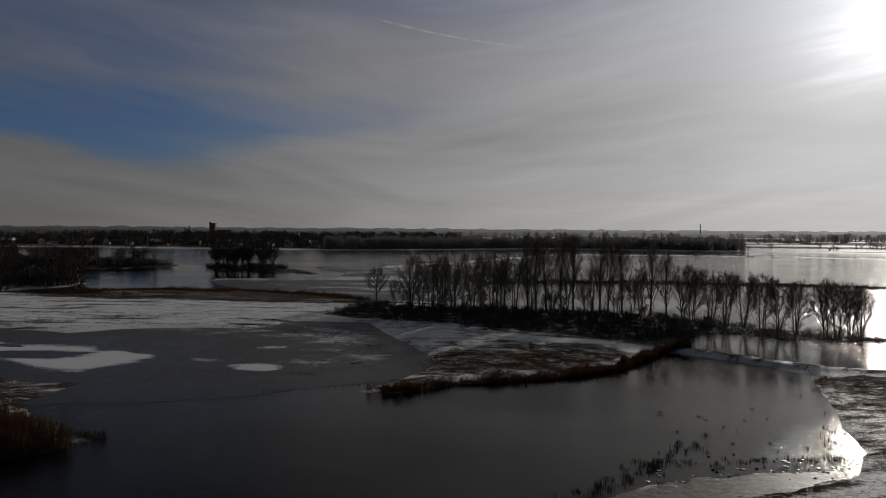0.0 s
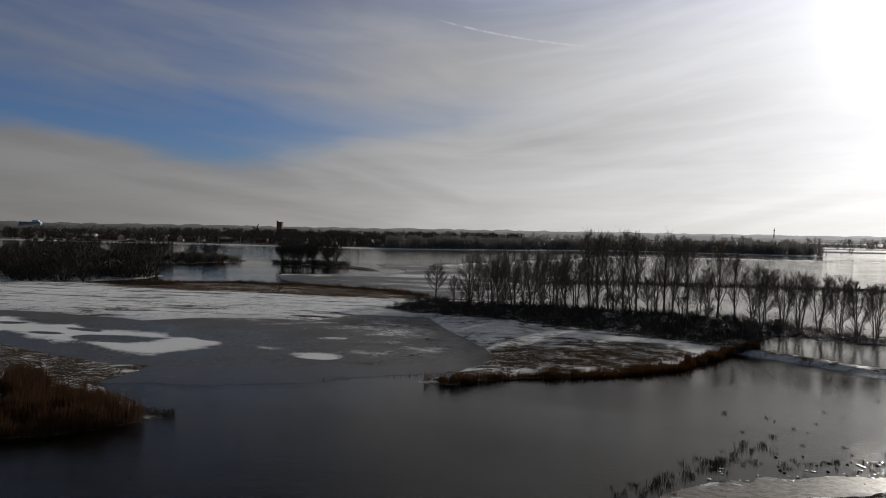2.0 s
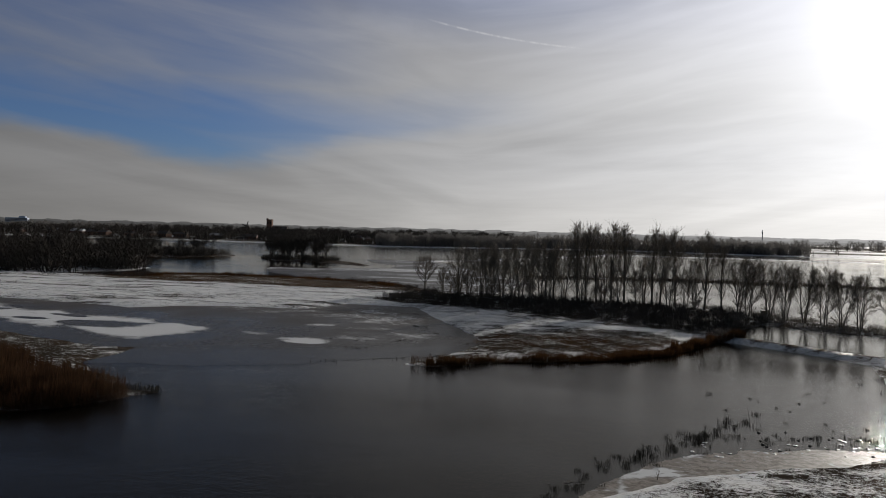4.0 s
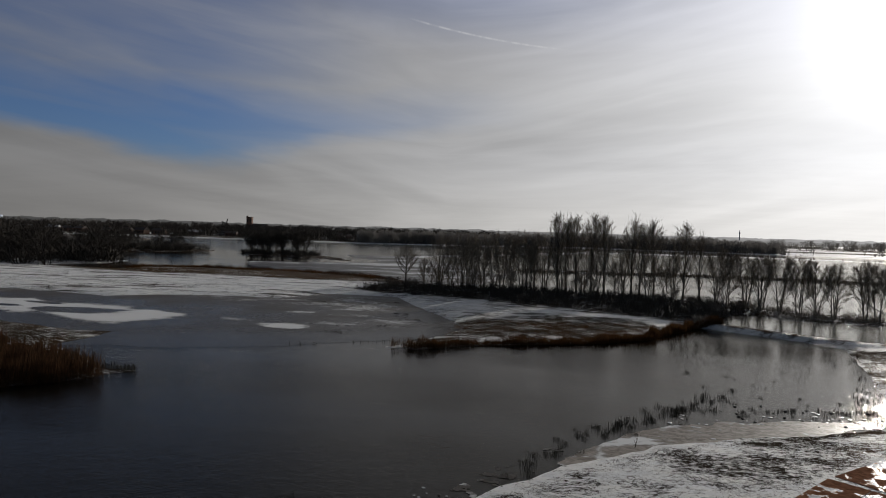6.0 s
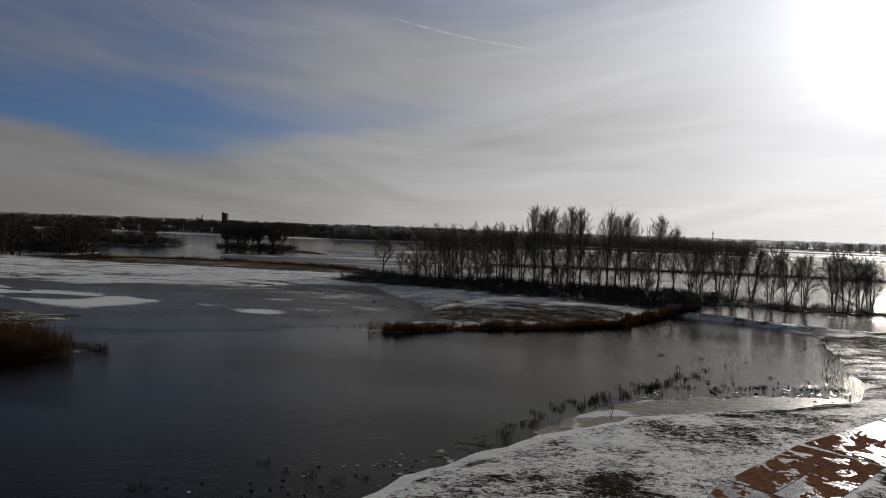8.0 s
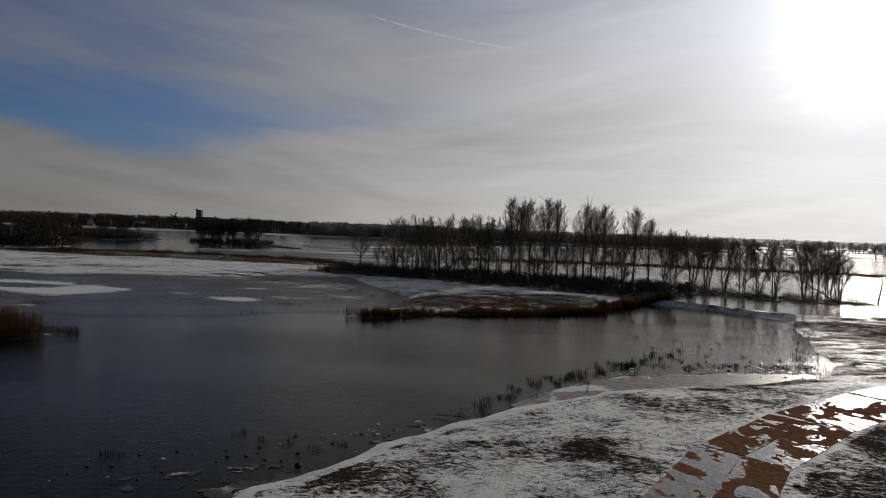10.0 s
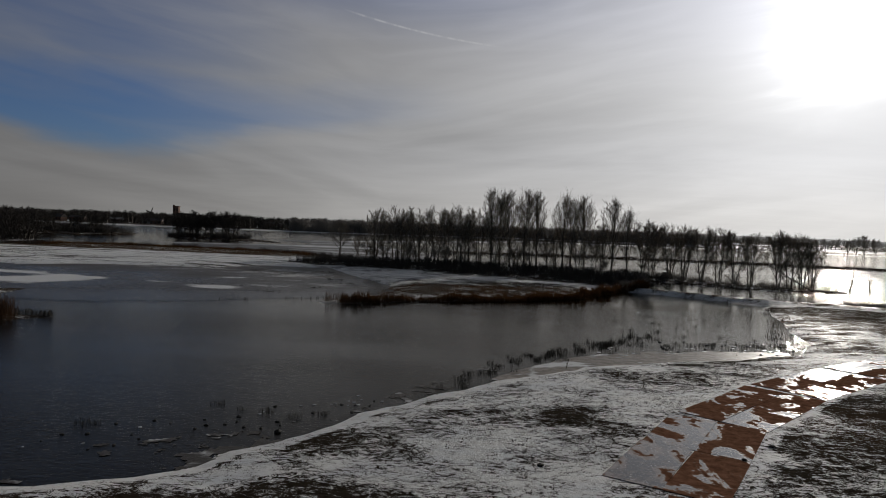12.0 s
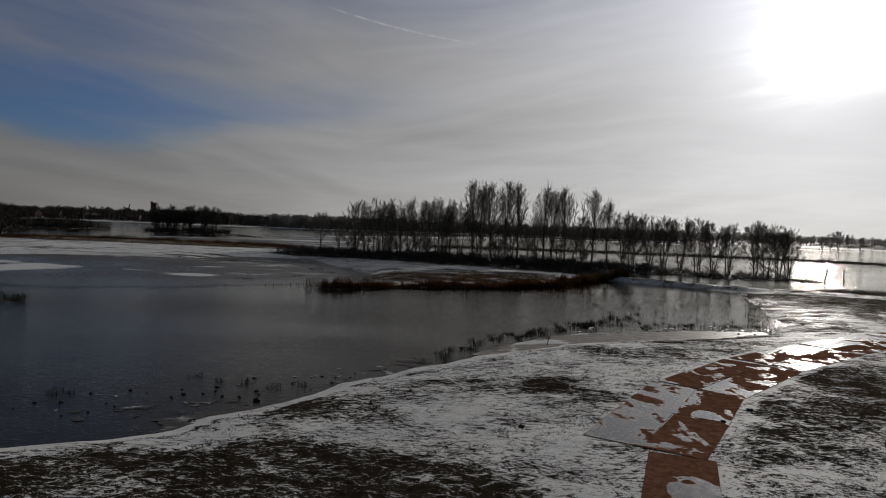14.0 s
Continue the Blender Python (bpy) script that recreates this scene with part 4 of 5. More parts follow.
def bush_model(seed, stems=18, spread=0.6, sides=3, thick=1.0):
    """A thicket one metre high."""
    rng = random.Random(seed)
    w = Wood(rng)
    for _ in range(stems):
        a, r = rng.uniform(0, 6.28), rng.uniform(0, 0.5)
        foot = Vector((math.cos(a) * r, math.sin(a) * r, -0.05))
        t = limb(rng, foot, Vector((math.cos(a) * spread * rng.random(), math.sin(a) * spread * rng.random(), 1)), rng.uniform(0.5, 1.0), 0.16, 0.0, 2)
        w.tube(t, [0.014 * thick, 0.010 * thick, 0.004 * thick], 2)
        for _ in range(sides):
            p, d = along(t, rng.uniform(0.25, 1))
            q = limb(rng, p, side_way(rng, d, radians(rng.uniform(25, 70))), rng.uniform(0.15, 0.4), 0.2, 0.0, 1)
            w.tube(q, [0.009 * thick, 0.004 * thick], 2)
    return np.array(w.verts), np.array(w.faces)


def scatter(rng, n, test, x0, x1, y0, y1, size, sink=0.05):
    """n places within a rectangle that pass test, on the ground."""
    out = []
    while len(out) < n:
        x, y = rng.uniform(x0, x1, 4 * n), rng.uniform(y0, y1, 4 * n)
        ok = test(x, y)
        x, y = x[ok], y[ok]
        out += list(zip(x, y, np.maximum(elevation(x, y), 0) - sink, rng.uniform(size[0], size[1], len(x))))
    return out[:n]


def woods():
    rng = np.random.RandomState(3)
    models = [small_tree(s, limbs=9, boughs=4, twigs=2, thick=3.0, bole=0.1, wide=0.36) for s in range(6)]
    thickets = [bush_model(s) for s in range(4)]
    clumps = [bush_model(60 + s, 16, 0.7, 4, 2.2) for s in range(4)]
    brush = [bush_model(8 + s, 12, 0.6, 2, 2.6) for s in range(4)]
    near = [small_tree(20 + s, limbs=14, boughs=6, twigs=4, thick=1.25, bole=0.16) for s in range(5)]
    belt = lambda x, y: inside(x, y, WEST_WOOD) > 0.5
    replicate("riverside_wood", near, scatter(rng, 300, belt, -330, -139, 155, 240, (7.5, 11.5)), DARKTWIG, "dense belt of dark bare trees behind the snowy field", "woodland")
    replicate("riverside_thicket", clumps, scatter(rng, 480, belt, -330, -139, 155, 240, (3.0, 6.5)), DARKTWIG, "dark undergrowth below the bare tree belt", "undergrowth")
    isle = lambda x, y: inside(x, y, WILLOW_ISLE) > 1.5
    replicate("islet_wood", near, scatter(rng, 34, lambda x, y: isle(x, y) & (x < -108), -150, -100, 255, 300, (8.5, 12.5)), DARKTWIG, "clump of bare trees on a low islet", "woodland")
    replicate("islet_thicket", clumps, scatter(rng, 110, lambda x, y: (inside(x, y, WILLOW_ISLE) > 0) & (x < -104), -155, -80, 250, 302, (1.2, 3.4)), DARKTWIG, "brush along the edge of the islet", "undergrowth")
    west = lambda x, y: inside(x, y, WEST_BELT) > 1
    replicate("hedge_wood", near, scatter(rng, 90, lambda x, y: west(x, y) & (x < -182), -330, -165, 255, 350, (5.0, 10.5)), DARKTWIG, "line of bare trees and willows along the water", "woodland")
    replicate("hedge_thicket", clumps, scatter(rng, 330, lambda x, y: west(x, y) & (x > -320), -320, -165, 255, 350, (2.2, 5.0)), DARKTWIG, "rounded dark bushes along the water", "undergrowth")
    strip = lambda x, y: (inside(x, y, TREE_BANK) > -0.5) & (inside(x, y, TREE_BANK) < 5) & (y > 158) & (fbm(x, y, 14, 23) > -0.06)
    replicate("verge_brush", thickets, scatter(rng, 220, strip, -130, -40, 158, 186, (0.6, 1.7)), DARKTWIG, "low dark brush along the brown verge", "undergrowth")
    # scrub at the foot of the main row
    foot = lambda x, y: (inside(x, y, TREE_BANK) > 0.3) & (inside(x, y, SCRUB) > 0)
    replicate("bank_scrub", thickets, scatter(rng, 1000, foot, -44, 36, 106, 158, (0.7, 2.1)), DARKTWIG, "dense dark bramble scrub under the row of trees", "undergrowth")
    under = lambda x, y: to_line(x, y, [(-30, 149), (-8, 148), (10, 146), (24, 141)]) < 2.2
    replicate("bank_saplings", near, scatter(rng, 26, under, -32, 26, 138, 152, (2.5, 6.0)), TWIG, "thin saplings between the trunks of the row", "woodland")
    fringe = lambda x, y: (inside(x, y, TREE_BANK) > 0.2) & (x > 26) & (y > 112)
    replicate("water_edge_scrub", thickets, scatter(rng, 300, fringe, 26, 66, 112, 150, (0.5, 1.5)), TWIG, "low brush on the narrow willow bank", "undergrowth")
    dyke = lambda x, y: to_line(x, y, FAR_DYKE) < 2.6
    replicate("dyke_brush", brush, scatter(rng, 400, dyke, -20, 300, 160, 245, (0.5, 1.3)), TWIG, "low dead brush along the far dyke", "undergrowth")
    spit = lambda x, y: to_line(x, y, FAR_SPIT) < 4.5
    replicate("spit_brush", brush, scatter(rng, 260, spit, -75, 460, 300, 512, (0.5, 1.6)), TWIG, "low brush on the far bank", "undergrowth")
    # woods beyond the lake
    f = lambda x, y: inside(x, y, FAR_LAND)
    shore = lambda x, y: (f(x, y) > 10) & (f(x, y) < 45)
    replicate("lakeside_wood", models, scatter(rng, 620, shore, -175, 200, 550, 720, (8, 13)), HAZEWOOD, "long bare wood on the far shore of the lake", "woodland")
    replicate("lakeside_thicket", brush, scatter(rng, 520, shore, -175, 200, 550, 720, (4, 9)), HAZEWOOD, "undergrowth of the wood on the far shore", "undergrowth")
    round_village = lambda x, y: (f(x, y) > 10) & (f(x, y) < 260) & (hashed(np.floor(x / 34), np.floor(y / 40), 2) > 0.55)
    replicate("village_wood", models, scatter(rng, 620, round_village, -900, -170, 545, 860, (5, 14)), DARKTWIG, "bare trees round the village", "woodland")
    replicate("village_thicket", brush, scatter(rng, 900, lambda x, y: round_village(x, y) & (f(x, y) > 22), -900, -170, 545, 860, (3, 7)), DARKTWIG, "hedges and thickets round the village", "undergrowth")
    yard = lambda x, y: (x < 0.2 * y - 180) & (np.hypot(x + 513, y - 1030) > 14)
    replicate("churchyard_wood", models, scatter(rng, 380, yard, -700, -100, 900, 1060, (9, 16)), DARKTWIG, "bare trees round the church", "woodland")
    replicate("churchyard_thicket", brush, scatter(rng, 420, yard, -700, -100, 900, 1060, (6, 11)), DARKTWIG, "dense undergrowth round the church", "undergrowth")
    east = lambda x, y: (f(x, y) > 15) & (hashed(np.floor(x / 90), np.floor(y / 60), 7) > 0.6)
    replicate("east_wood", models, scatter(rng, 150, east, 190, 900, 430, 1000, (5, 10)), HAZEWOOD, "broken lines of bare trees in the hazy fields", "woodland")
    replicate("east_thicket", brush, scatter(rng, 200, east, 190, 900, 430, 1000, (2, 5)), HAZEWOOD, "hedges in the hazy fields", "undergrowth")
    mid = lambda x, y: (hashed(np.floor((x + 0.4 * y) / 180), np.floor(y / 90), 11) > 0.5)
    replicate("horizon_wood", models, scatter(rng, 320, mid, -1500, 1100, 1080, 1500, (10, 17)), HAZEWOOD, "distant bare tree lines along the horizon", "woodland")
    replicate("horizon_thicket", brush, scatter(rng, 620, mid, -1500, 1100, 1080, 1500, (6, 12)), HAZEWOOD, "undergrowth of the distant tree lines", "undergrowth")


def distance():
    """Low wooded land at the edge of sight, in three depths of painted haze."""
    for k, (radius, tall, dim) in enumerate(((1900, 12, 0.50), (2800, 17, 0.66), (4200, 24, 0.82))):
        n = 900
        a = np.linspace(-1.35, 1.35, n)
        x, y = radius * np.sin(a), radius * np.cos(a)
        h = tall * (0.62 + 0.06 * value_noise(a * 26, 0 * a, 90 + k) + 0.36 * value_noise(a * 90, 0 * a, 91 + k) + 0.16 * value_noise(a * 320, 0 * a, 92 + k))
        verts = np.concatenate((np.column_stack((x, y, 0 * a - 2)), np.column_stack((x, y, h)), np.column_stack((x * 1.02, y * 1.02, h * 0.9))))
        i = np.arange(n - 1)
        faces = np.concatenate((np.column_stack((i, i + 1, i + 1 + n, i + n)), np.column_stack((i + n, i + 1 + n, i + 1 + 2 * n, i + 2 * n))))
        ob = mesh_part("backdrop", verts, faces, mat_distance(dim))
        tagged(ob, "wooded horizon beyond the flood plain with a painted haze glow", "backdrop", kind="structure")


distance()


woods()


# ---- reeds and rushes ----
def blades(rng, spots, height, width, lean, plume):
    """Thin upright blades, each a tapered strip with a plume."""
    n = len(spots)
    spots = np.array(spots)
    h = rng.uniform(height[0], height[1], n) * spots[:, 3]
    a = rng.uniform(0, math.pi, n)
    u = np.column_stack((np.cos(a), np.sin(a), np.zeros(n)))
    tip = np.column_stack((rng.normal(0.10, lean, n) * h, rng.normal(0, lean, n) * h, h))
    foot = spots[:, :3]
    w = (rng.uniform(0.6, 1.2, n) * width)[:, None]
    rings = []
    for f, k in ((0, 0.8), (0.72, 0.8 + plume), (1.0, 0.15)):
        c = foot + tip * np.array([f ** 1.3, f ** 1.3, f])
        rings += [c - u * w * k, c + u * w * k]
    verts = np.stack(rings, axis=1).reshape(-1, 3)
    o = np.arange(n)[:, None] * 6
    faces = np.concatenate([np.column_stack((o + 2 * r, o + 2 * r + 1, o + 2 * r + 3, o + 2 * r + 2)) for r in range(2)])
    return verts, faces


def reed_bed(name, n, test, area, height, label, mat, width=0.011, plume=0.7):
    rng = np.random.RandomState(n)
    spots = np.array(scatter(rng, n, test, *area, (1, 1), 0.1))
    spots[:, 3] = np.clip(1.0 + fbm(spots[:, 0], spots[:, 1], 2.5, 84) * 1.7 + fbm(spots[:, 0], spots[:, 1], 0.7, 85) * 1.2, 0.35, 1.6)
    v, f = blades(rng, spots, height, width, 0.07, plume)
    tagged(new(name, quad_mesh(name, v, f, mat)), label, "reeds", kind="stuff")


ISLET_FRONT = [(-18, 72.6), (-15, 72.4), (-9, 77), (-2, 80), (4, 83), (12, 89), (16, 96), (20, 102.5), (24, 104.5)]
reed_bed("islet_reeds", 17000, lambda x, y: (to_line(x, y, ISLET_FRONT) + fbm(x, y, 3, 80) * 1.6 < np.clip((x + 18.5) * 0.22, 0.05, 0.85)), (-22, 27, 70, 107), (0.5, 1.2), "belt of dry orange-brown reeds along the islet", REED)
reed_bed("islet_grass", 7000, lambda x, y: (blob(x, y, 1, 91, 17, 8, 18) > 0.1) & (fbm(x, y, 3, 81) > -0.05), (-18, 20, 80, 102), (0.12, 0.32), "dead brown grass on the islet", REED)
reed_bed("inlet_reeds", 30000, lambda x, y: (inside(x, y, LEFT_BANK) > -0.5) & (inside(x, y, LEFT_BANK) < 9) & (x > -74) & (y + 0.45 * x < 33.5) , (-75, -36, 34, 62), (0.9, 1.8), "thick dark brown reeds on the point of the inlet", DARKREED, 0.012)
reed_bed("point_rushes", 420, lambda x, y: to_line(x, y, [(-41, 53.3), (-37.2, 53.2)]) + fbm(x, y, 1.2, 82) * 1.2 < 0.35, (-42, -36, 52, 55), (0.25, 0.75), "dark rushes at the tip of the point", RUSH)
reed_bed("verge_reeds", 9000, lambda x, y: (inside(x, y, TREE_BANK) > 0) & (inside(x, y, TREE_BANK) < 6) & (y > 165), (-140, -36, 165, 186), (0.3, 0.8), "low brown reeds along the verge", REED, 0.03)
reed_bed("shore_weeds", 500, lambda x, y: (inside(x, y, NEAR_BANK) > -3.0) & (inside(x, y, NEAR_BANK) < 1.2) & (fbm(x, y, 2.0, 83) > 0.07), (24, 37, 52, 84), (0.12, 0.35), "sparse dead weeds at the water's edge", RUSH, 0.02, 0.3)


def rush_clumps():
    """Dark rushes that stand in the shallow water in separate clumps."""
    rng = np.random.RandomState(12)
    kinds = []
    for s in range(5):
        n = 26 + 9 * s
        r = 0.18 + 0.08 * s
        spots = np.column_stack((rng.normal(0, r, n), rng.normal(0, r, n), np.full(n, -0.12), np.ones(n)))
        v, f = blades(rng, spots, (0.16, 0.62), 0.02, 0.12, 0.1)
        # all blades spring from one root
        root = np.array([(-0.02, 0, -0.2), (0.02, 0, -0.2)])
        o = np.arange(n) * 6 + 2
        v, f = np.concatenate((root, v)), np.concatenate((f + 2, np.column_stack((0 * o, 0 * o + 1, o + 1, o))))
        kinds.append(mesh_part("rush_clump", v, f, RUSH))
        tagged(kinds[-1], "clump of dark dead rushes standing in shallow water", "rushes", "rush clumps in the pond")
    used = set()

    def put(x, y, size):
        i = rng.randint(5)
        m = pose(x, y, 0.02, 0, 0, rng.uniform(0, 360))
        ob = kinds[i] if i not in used else copy_thing(kinds[i], m)
        used.add(i)
        ob.matrix_basis = m @ Matrix.Diagonal((size, size, size, 1))

    line = [(-2.2, 36.0), (0.2, 40.0), (2.0, 43.4), (4.1, 46.3), (7.9, 50.6), (11.1, 54.0), (13.8, 57.6), (17, 61)]
    for (ax, ay), (bx, by), n in zip(line, line[1:], (6, 8, 13, 22, 22, 12, 5)):
        for _ in range(n):
            f = rng.rand()
            w = rng.normal(0, 0.85)
            put(ax + (bx - ax) * f + w * 0.8, ay + (by - ay) * f - w * 0.6, rng.uniform(0.35, 0.6) if by < 47 else rng.uniform(0.4, 0.8))
    for _ in range(26):
        f = rng.rand()
        put(14.5 + 11 * f + rng.normal(0, 0.5), 53.4 + 4.2 * f + rng.normal(0, 0.9), rng.uniform(0.4, 0.75))
    for _ in range(18):
        put(rng.uniform(13, 27), rng.uniform(55, 72), rng.uniform(0.2, 0.42))
    for x, y, n in ((-27.6, 80.2, 6), (-14.0, 88.5, 3), (-20.5, 95, 4), (-24, 101, 5), (-33, 108, 6), (-18, 105, 6), (-29, 116, 6), (-41, 112, 4), (-23, 88, 4), (-16, 78.5, 3), (-11.8, 30.5, 2), (-16.5, 27.0, 2), (-9.0, 29.3, 3)):
        for _ in range(n):
            put(x + rng.normal(0, 1.0), y + rng.normal(0, 0.4), rng.uniform(0.3, 0.55))


rush_clumps()


# ---- the track of steel plates ----
def steel_plates():
    bm = box(bmesh.new(), -1.05, -2.28, 0, 1.05, 2.28, 0.035, 0.012)
    first = part("steel_plate", bm, PLATE)
    tagged(first, "rusty brown steel road plate under patchy ice", "road plate", "steel plates of the track")
    # centre line of each pair, its heading, and how far the lanes are out of step
    k = 0
    rng = random.Random(4)
    runs = (((5.05, 16.6), (6.65, 21.9), (0, 1)), ((6.55, 22.3), (11.3, 31.1), (1, 1)), ((11.5, 31.2), (17.2, 37.9), (1, 1)), ((17.5, 38.2), (24.4, 44.5), (1, 1)), ((24.7, 44.8), (32.2, 50.7), (1, 1)), ((32.5, 50.9), (44.0, 58.3), (1, 1)), ((2.9, 9.0), (5.0, 16.3), (0, 1)))
    for (ax, ay), (bx, by), lanes in runs:
        length = math.hypot(bx - ax, by - ay)
        wx, wy = (bx - ax) / length, (by - ay) / length
        count = max(1, round(length / 4.7))
        for i in range(count):
            for lane in (0, 1):
                if not lanes[lane]:
                    continue
                s = (i + 0.5) * length / count
                o = (-1.06 if lane == 0 else 1.06) + rng.uniform(-0.02, 0.02)
                x, y = ax + wx * s + wy * o, ay + wy * s - wx * o
                turn = math.degrees(math.atan2(wy, wx)) - 90 + rng.uniform(-0.8, 0.8)
                m = pose(x, y, 0.342 + rng.uniform(0, 0.008), rng.uniform(-0.12, 0.12), rng.uniform(-0.12, 0.12), turn)
                ob = first if k == 0 else copy_thing(first, m)
                ob.matrix_basis = m @ Matrix.Diagonal((1, length / count / 4.575, 1, 1))
                k += 1


steel_plates()


# ---- village on the far shore ----
def house(x, y, turn, w, d, h, roof_h, wall_mat, roof_mat, label):
    z = ground_at(x, y)
    ob = empty("house", x, y, z, turn)
    part("wall", box(bmesh.new(), -w / 2, -d / 2, -0.5, w / 2, d / 2, h), wall_mat, ob)
    bm = bmesh.new()
    o = 0.35
    pts = [(-w / 2 - o, -d / 2 - o, h), (w / 2 + o, -d / 2 - o, h), (w / 2 + o, d / 2 + o, h), (-w / 2 - o, d / 2 + o, h), (-w / 2 - o, 0, h + roof_h), (w / 2 + o, 0, h + roof_h)]
    v = [bm.verts.new(p) for p in pts]
    for q in ((0, 1, 5, 4), (2, 3, 4, 5), (3, 0, 4), (1, 2, 5), (3, 2, 1, 0)):
        bm.faces.new([v[i] for i in q])
    part("roof", bm, roof_mat, ob)
    part("chimney", box(bmesh.new(), w * 0.22, -0.4, h + roof_h * 0.5, w * 0.22 + 0.8, 0.4, h + roof_h + 0.9), BRICK, ob)
    for i in range(max(2, int(w / 3))):
        wx = -w / 2 + (i + 0.5) * w / max(2, int(w / 3))
        part("window", box(bmesh.new(), wx - 0.6, -d / 2 - 0.06, h * 0.35, wx + 0.6, -d / 2 + 0.05, h * 0.8), GLASS, ob)
    part("door", box(bmesh.new(), -0.5, -d / 2 - 0.08, 0, 0.5, -d / 2 + 0.05, 2.1), BLOCK, ob)
    return tagged(ob, label, "house", "houses of the village")


def village():
    rng = random.Random(8)
    for i in range(20):
        x = -640 + i * 22.5 + rng.uniform(-5, 5)
        y = 600 + rng.uniform(0, 60) + (0.09 * (x + 400) if x > -400 else 0)
        pale, snowy = rng.random() < 0.1, rng.random() < 0.15
        house(x, y, rng.uniform(-35, 35), rng.uniform(8, 14), rng.uniform(7, 9), rng.uniform(2.6, 3.8), rng.uniform(2.2, 3.2), RENDERED if pale else BRICK, SNOWROOF if snowy else TILE,
              ("pale rendered" if pale else "red-brown brick") + " village house with a " + ("snowy roof" if snowy else "dark tiled roof"))
    # a church with a blunt square tower
    x, y = -513, 1030
    ob = empty("church", x, y, ground_at(x, y), 8)
    bm = box(bmesh.new(), -4.4, -4.4, -0.5, 4.4, 4.4, 24, 0.3)
    part("tower", bm, BRICK, ob, "blunt square brick tower")
    part("parapet", box(bmesh.new(), -4.6, -4.6, 24.004, 4.6, 4.6, 25.2), BRICK, ob)
    part("turret", box(bmesh.new(), -4.3, -4.3, 25.204, -1.8, -1.8, 27.0), BRICK, ob)
    for z in (9, 17):
        for sx in (-2.2, 2.2):
            part("window", box(bmesh.new(), sx - 0.8, -4.52, z, sx + 0.8, -4.3, z + 4.2), GLASS, ob)
    part("nave", box(bmesh.new(), 4.404, -5, -0.5, 30, 5, 8), BRICK, ob)
    bm = bmesh.new()
    v = [bm.verts.new(p) for p in ((4.5, -5.6, 8), (30.4, -5.6, 8), (30.4, 5.6, 8), (4.5, 5.6, 8), (4.5, 0, 14), (30.4, 0, 14))]
    for q in ((0, 1, 5, 4), (2, 3, 4, 5), (3, 0, 4), (1, 2, 5), (3, 2, 1, 0)):
        bm.faces.new([v[i] for i in q])
    part("roof", bm, TILE, ob)
    tagged(ob, "old brick village church with a blunt square tower", "church")
    # a windmill
    x, y = -543, 1010
    ob = empty("windmill", x, y, ground_at(x, y), -10)
    bm = bmesh.new()
    bmesh.ops.create_cone(bm, cap_ends=True, segments=8, radius1=4.6, radius2=2.6, depth=12, matrix=Matrix.Translation((0, 0, 6)))
    part("body", bm, BRICK, ob)
    bm = bmesh.new()
    bmesh.ops.create_uvsphere(bm, u_segments=10, v_segments=6, radius=2.9, matrix=Matrix.Translation((0, 0, 12)) @ Matrix.Diagonal((1, 1.2, 0.9, 1)))
    part("cap", bm, TILE, ob)
    for k in range(4):
        bm = box(bmesh.new(), -0.2, -3.9, 0.5, 1.5, -3.7, 9.0)
        bmesh.ops.transform(bm, matrix=Matrix.Translation((0, 0, 12.5)) @ Matrix.Rotation(radians(20 + 90 * k), 4, "Y"), verts=bm.verts)
        part("sail", bm, BLOCK, ob)
    tagged(ob, "dark tower windmill with four sails at rest", "windmill")
    # a long block of offices far off
    x, y = -1680, 1700
    ob = empty("office_block", x, y, ground_at(x, y), 25)
    part("wall", box(bmesh.new(), -30, -9, -1, 30, 9, 20), BLUEWALL, ob)
    part("plant_room", box(bmesh.new(), 6, -5, 20.004, 24, 5, 25), BLUEWALL, ob)
    for k in range(5):
        part("window_band", box(bmesh.new(), -29, -9.2, 2.2 + 3.6 * k, 29, -8.9, 3.8 + 3.6 * k), GLASS, ob)
    tagged(ob, "long pale blue office block on the horizon", "building")
    # radio mast
    x, y = 633, 2500
    ob = empty("radio_mast", x, y, ground_at(x, y))
    bm = bmesh.new()
    bmesh.ops.create_cone(bm, cap_ends=True, segments=6, radius1=2.4, radius2=0.9, depth=44, matrix=Matrix.Translation((0, 0, 22)))
    part("shaft", bm, METAL, ob)
    part("head", box(bmesh.new(), -2.2, -2.2, 32, 2.2, 2.2, 36, 0.4), METAL, ob)
    tagged(ob, "slim grey radio mast on the horizon", "mast")


village()


# ---- small things by the water ----
def dead_snag(x, y, h, seed, label):
    rng = random.Random(seed)
    w = Wood(rng)
    stem = limb(rng, Vector((0, 0, -0.6)), Vector((rng.uniform(-0.2, 0.2), 0, 1)), h + 0.6, 0.05, 0.02, 6)
    w.tube(stem, [0.16, 0.14, 0.12, 0.10, 0.07, 0.05, 0.02], 6)
    for k in range(5):
        p, d = along(stem, rng.uniform(0.35, 0.95))
        w.tube(limb(rng, p, side_way(rng, d, radians(rng.uniform(25, 60))), h * rng.uniform(0.15, 0.35), 0.2, 0.02, 3), [0.06, 0.05, 0.03, 0.015], 4)
    ob = mesh_part("dead_snag", w.verts, w.faces, BARK)
    ob.matrix_basis = pose(x, y, 0, 0, 0, 0)
    tagged(ob, label, "dead tree")


dead_snag(66.0, 125.5, 4.2, 2, "broken dead tree trunk standing in the flood water")
dead_snag(70.3, 126.5, 2.4, 3, "short dead stump standing in the flood water")


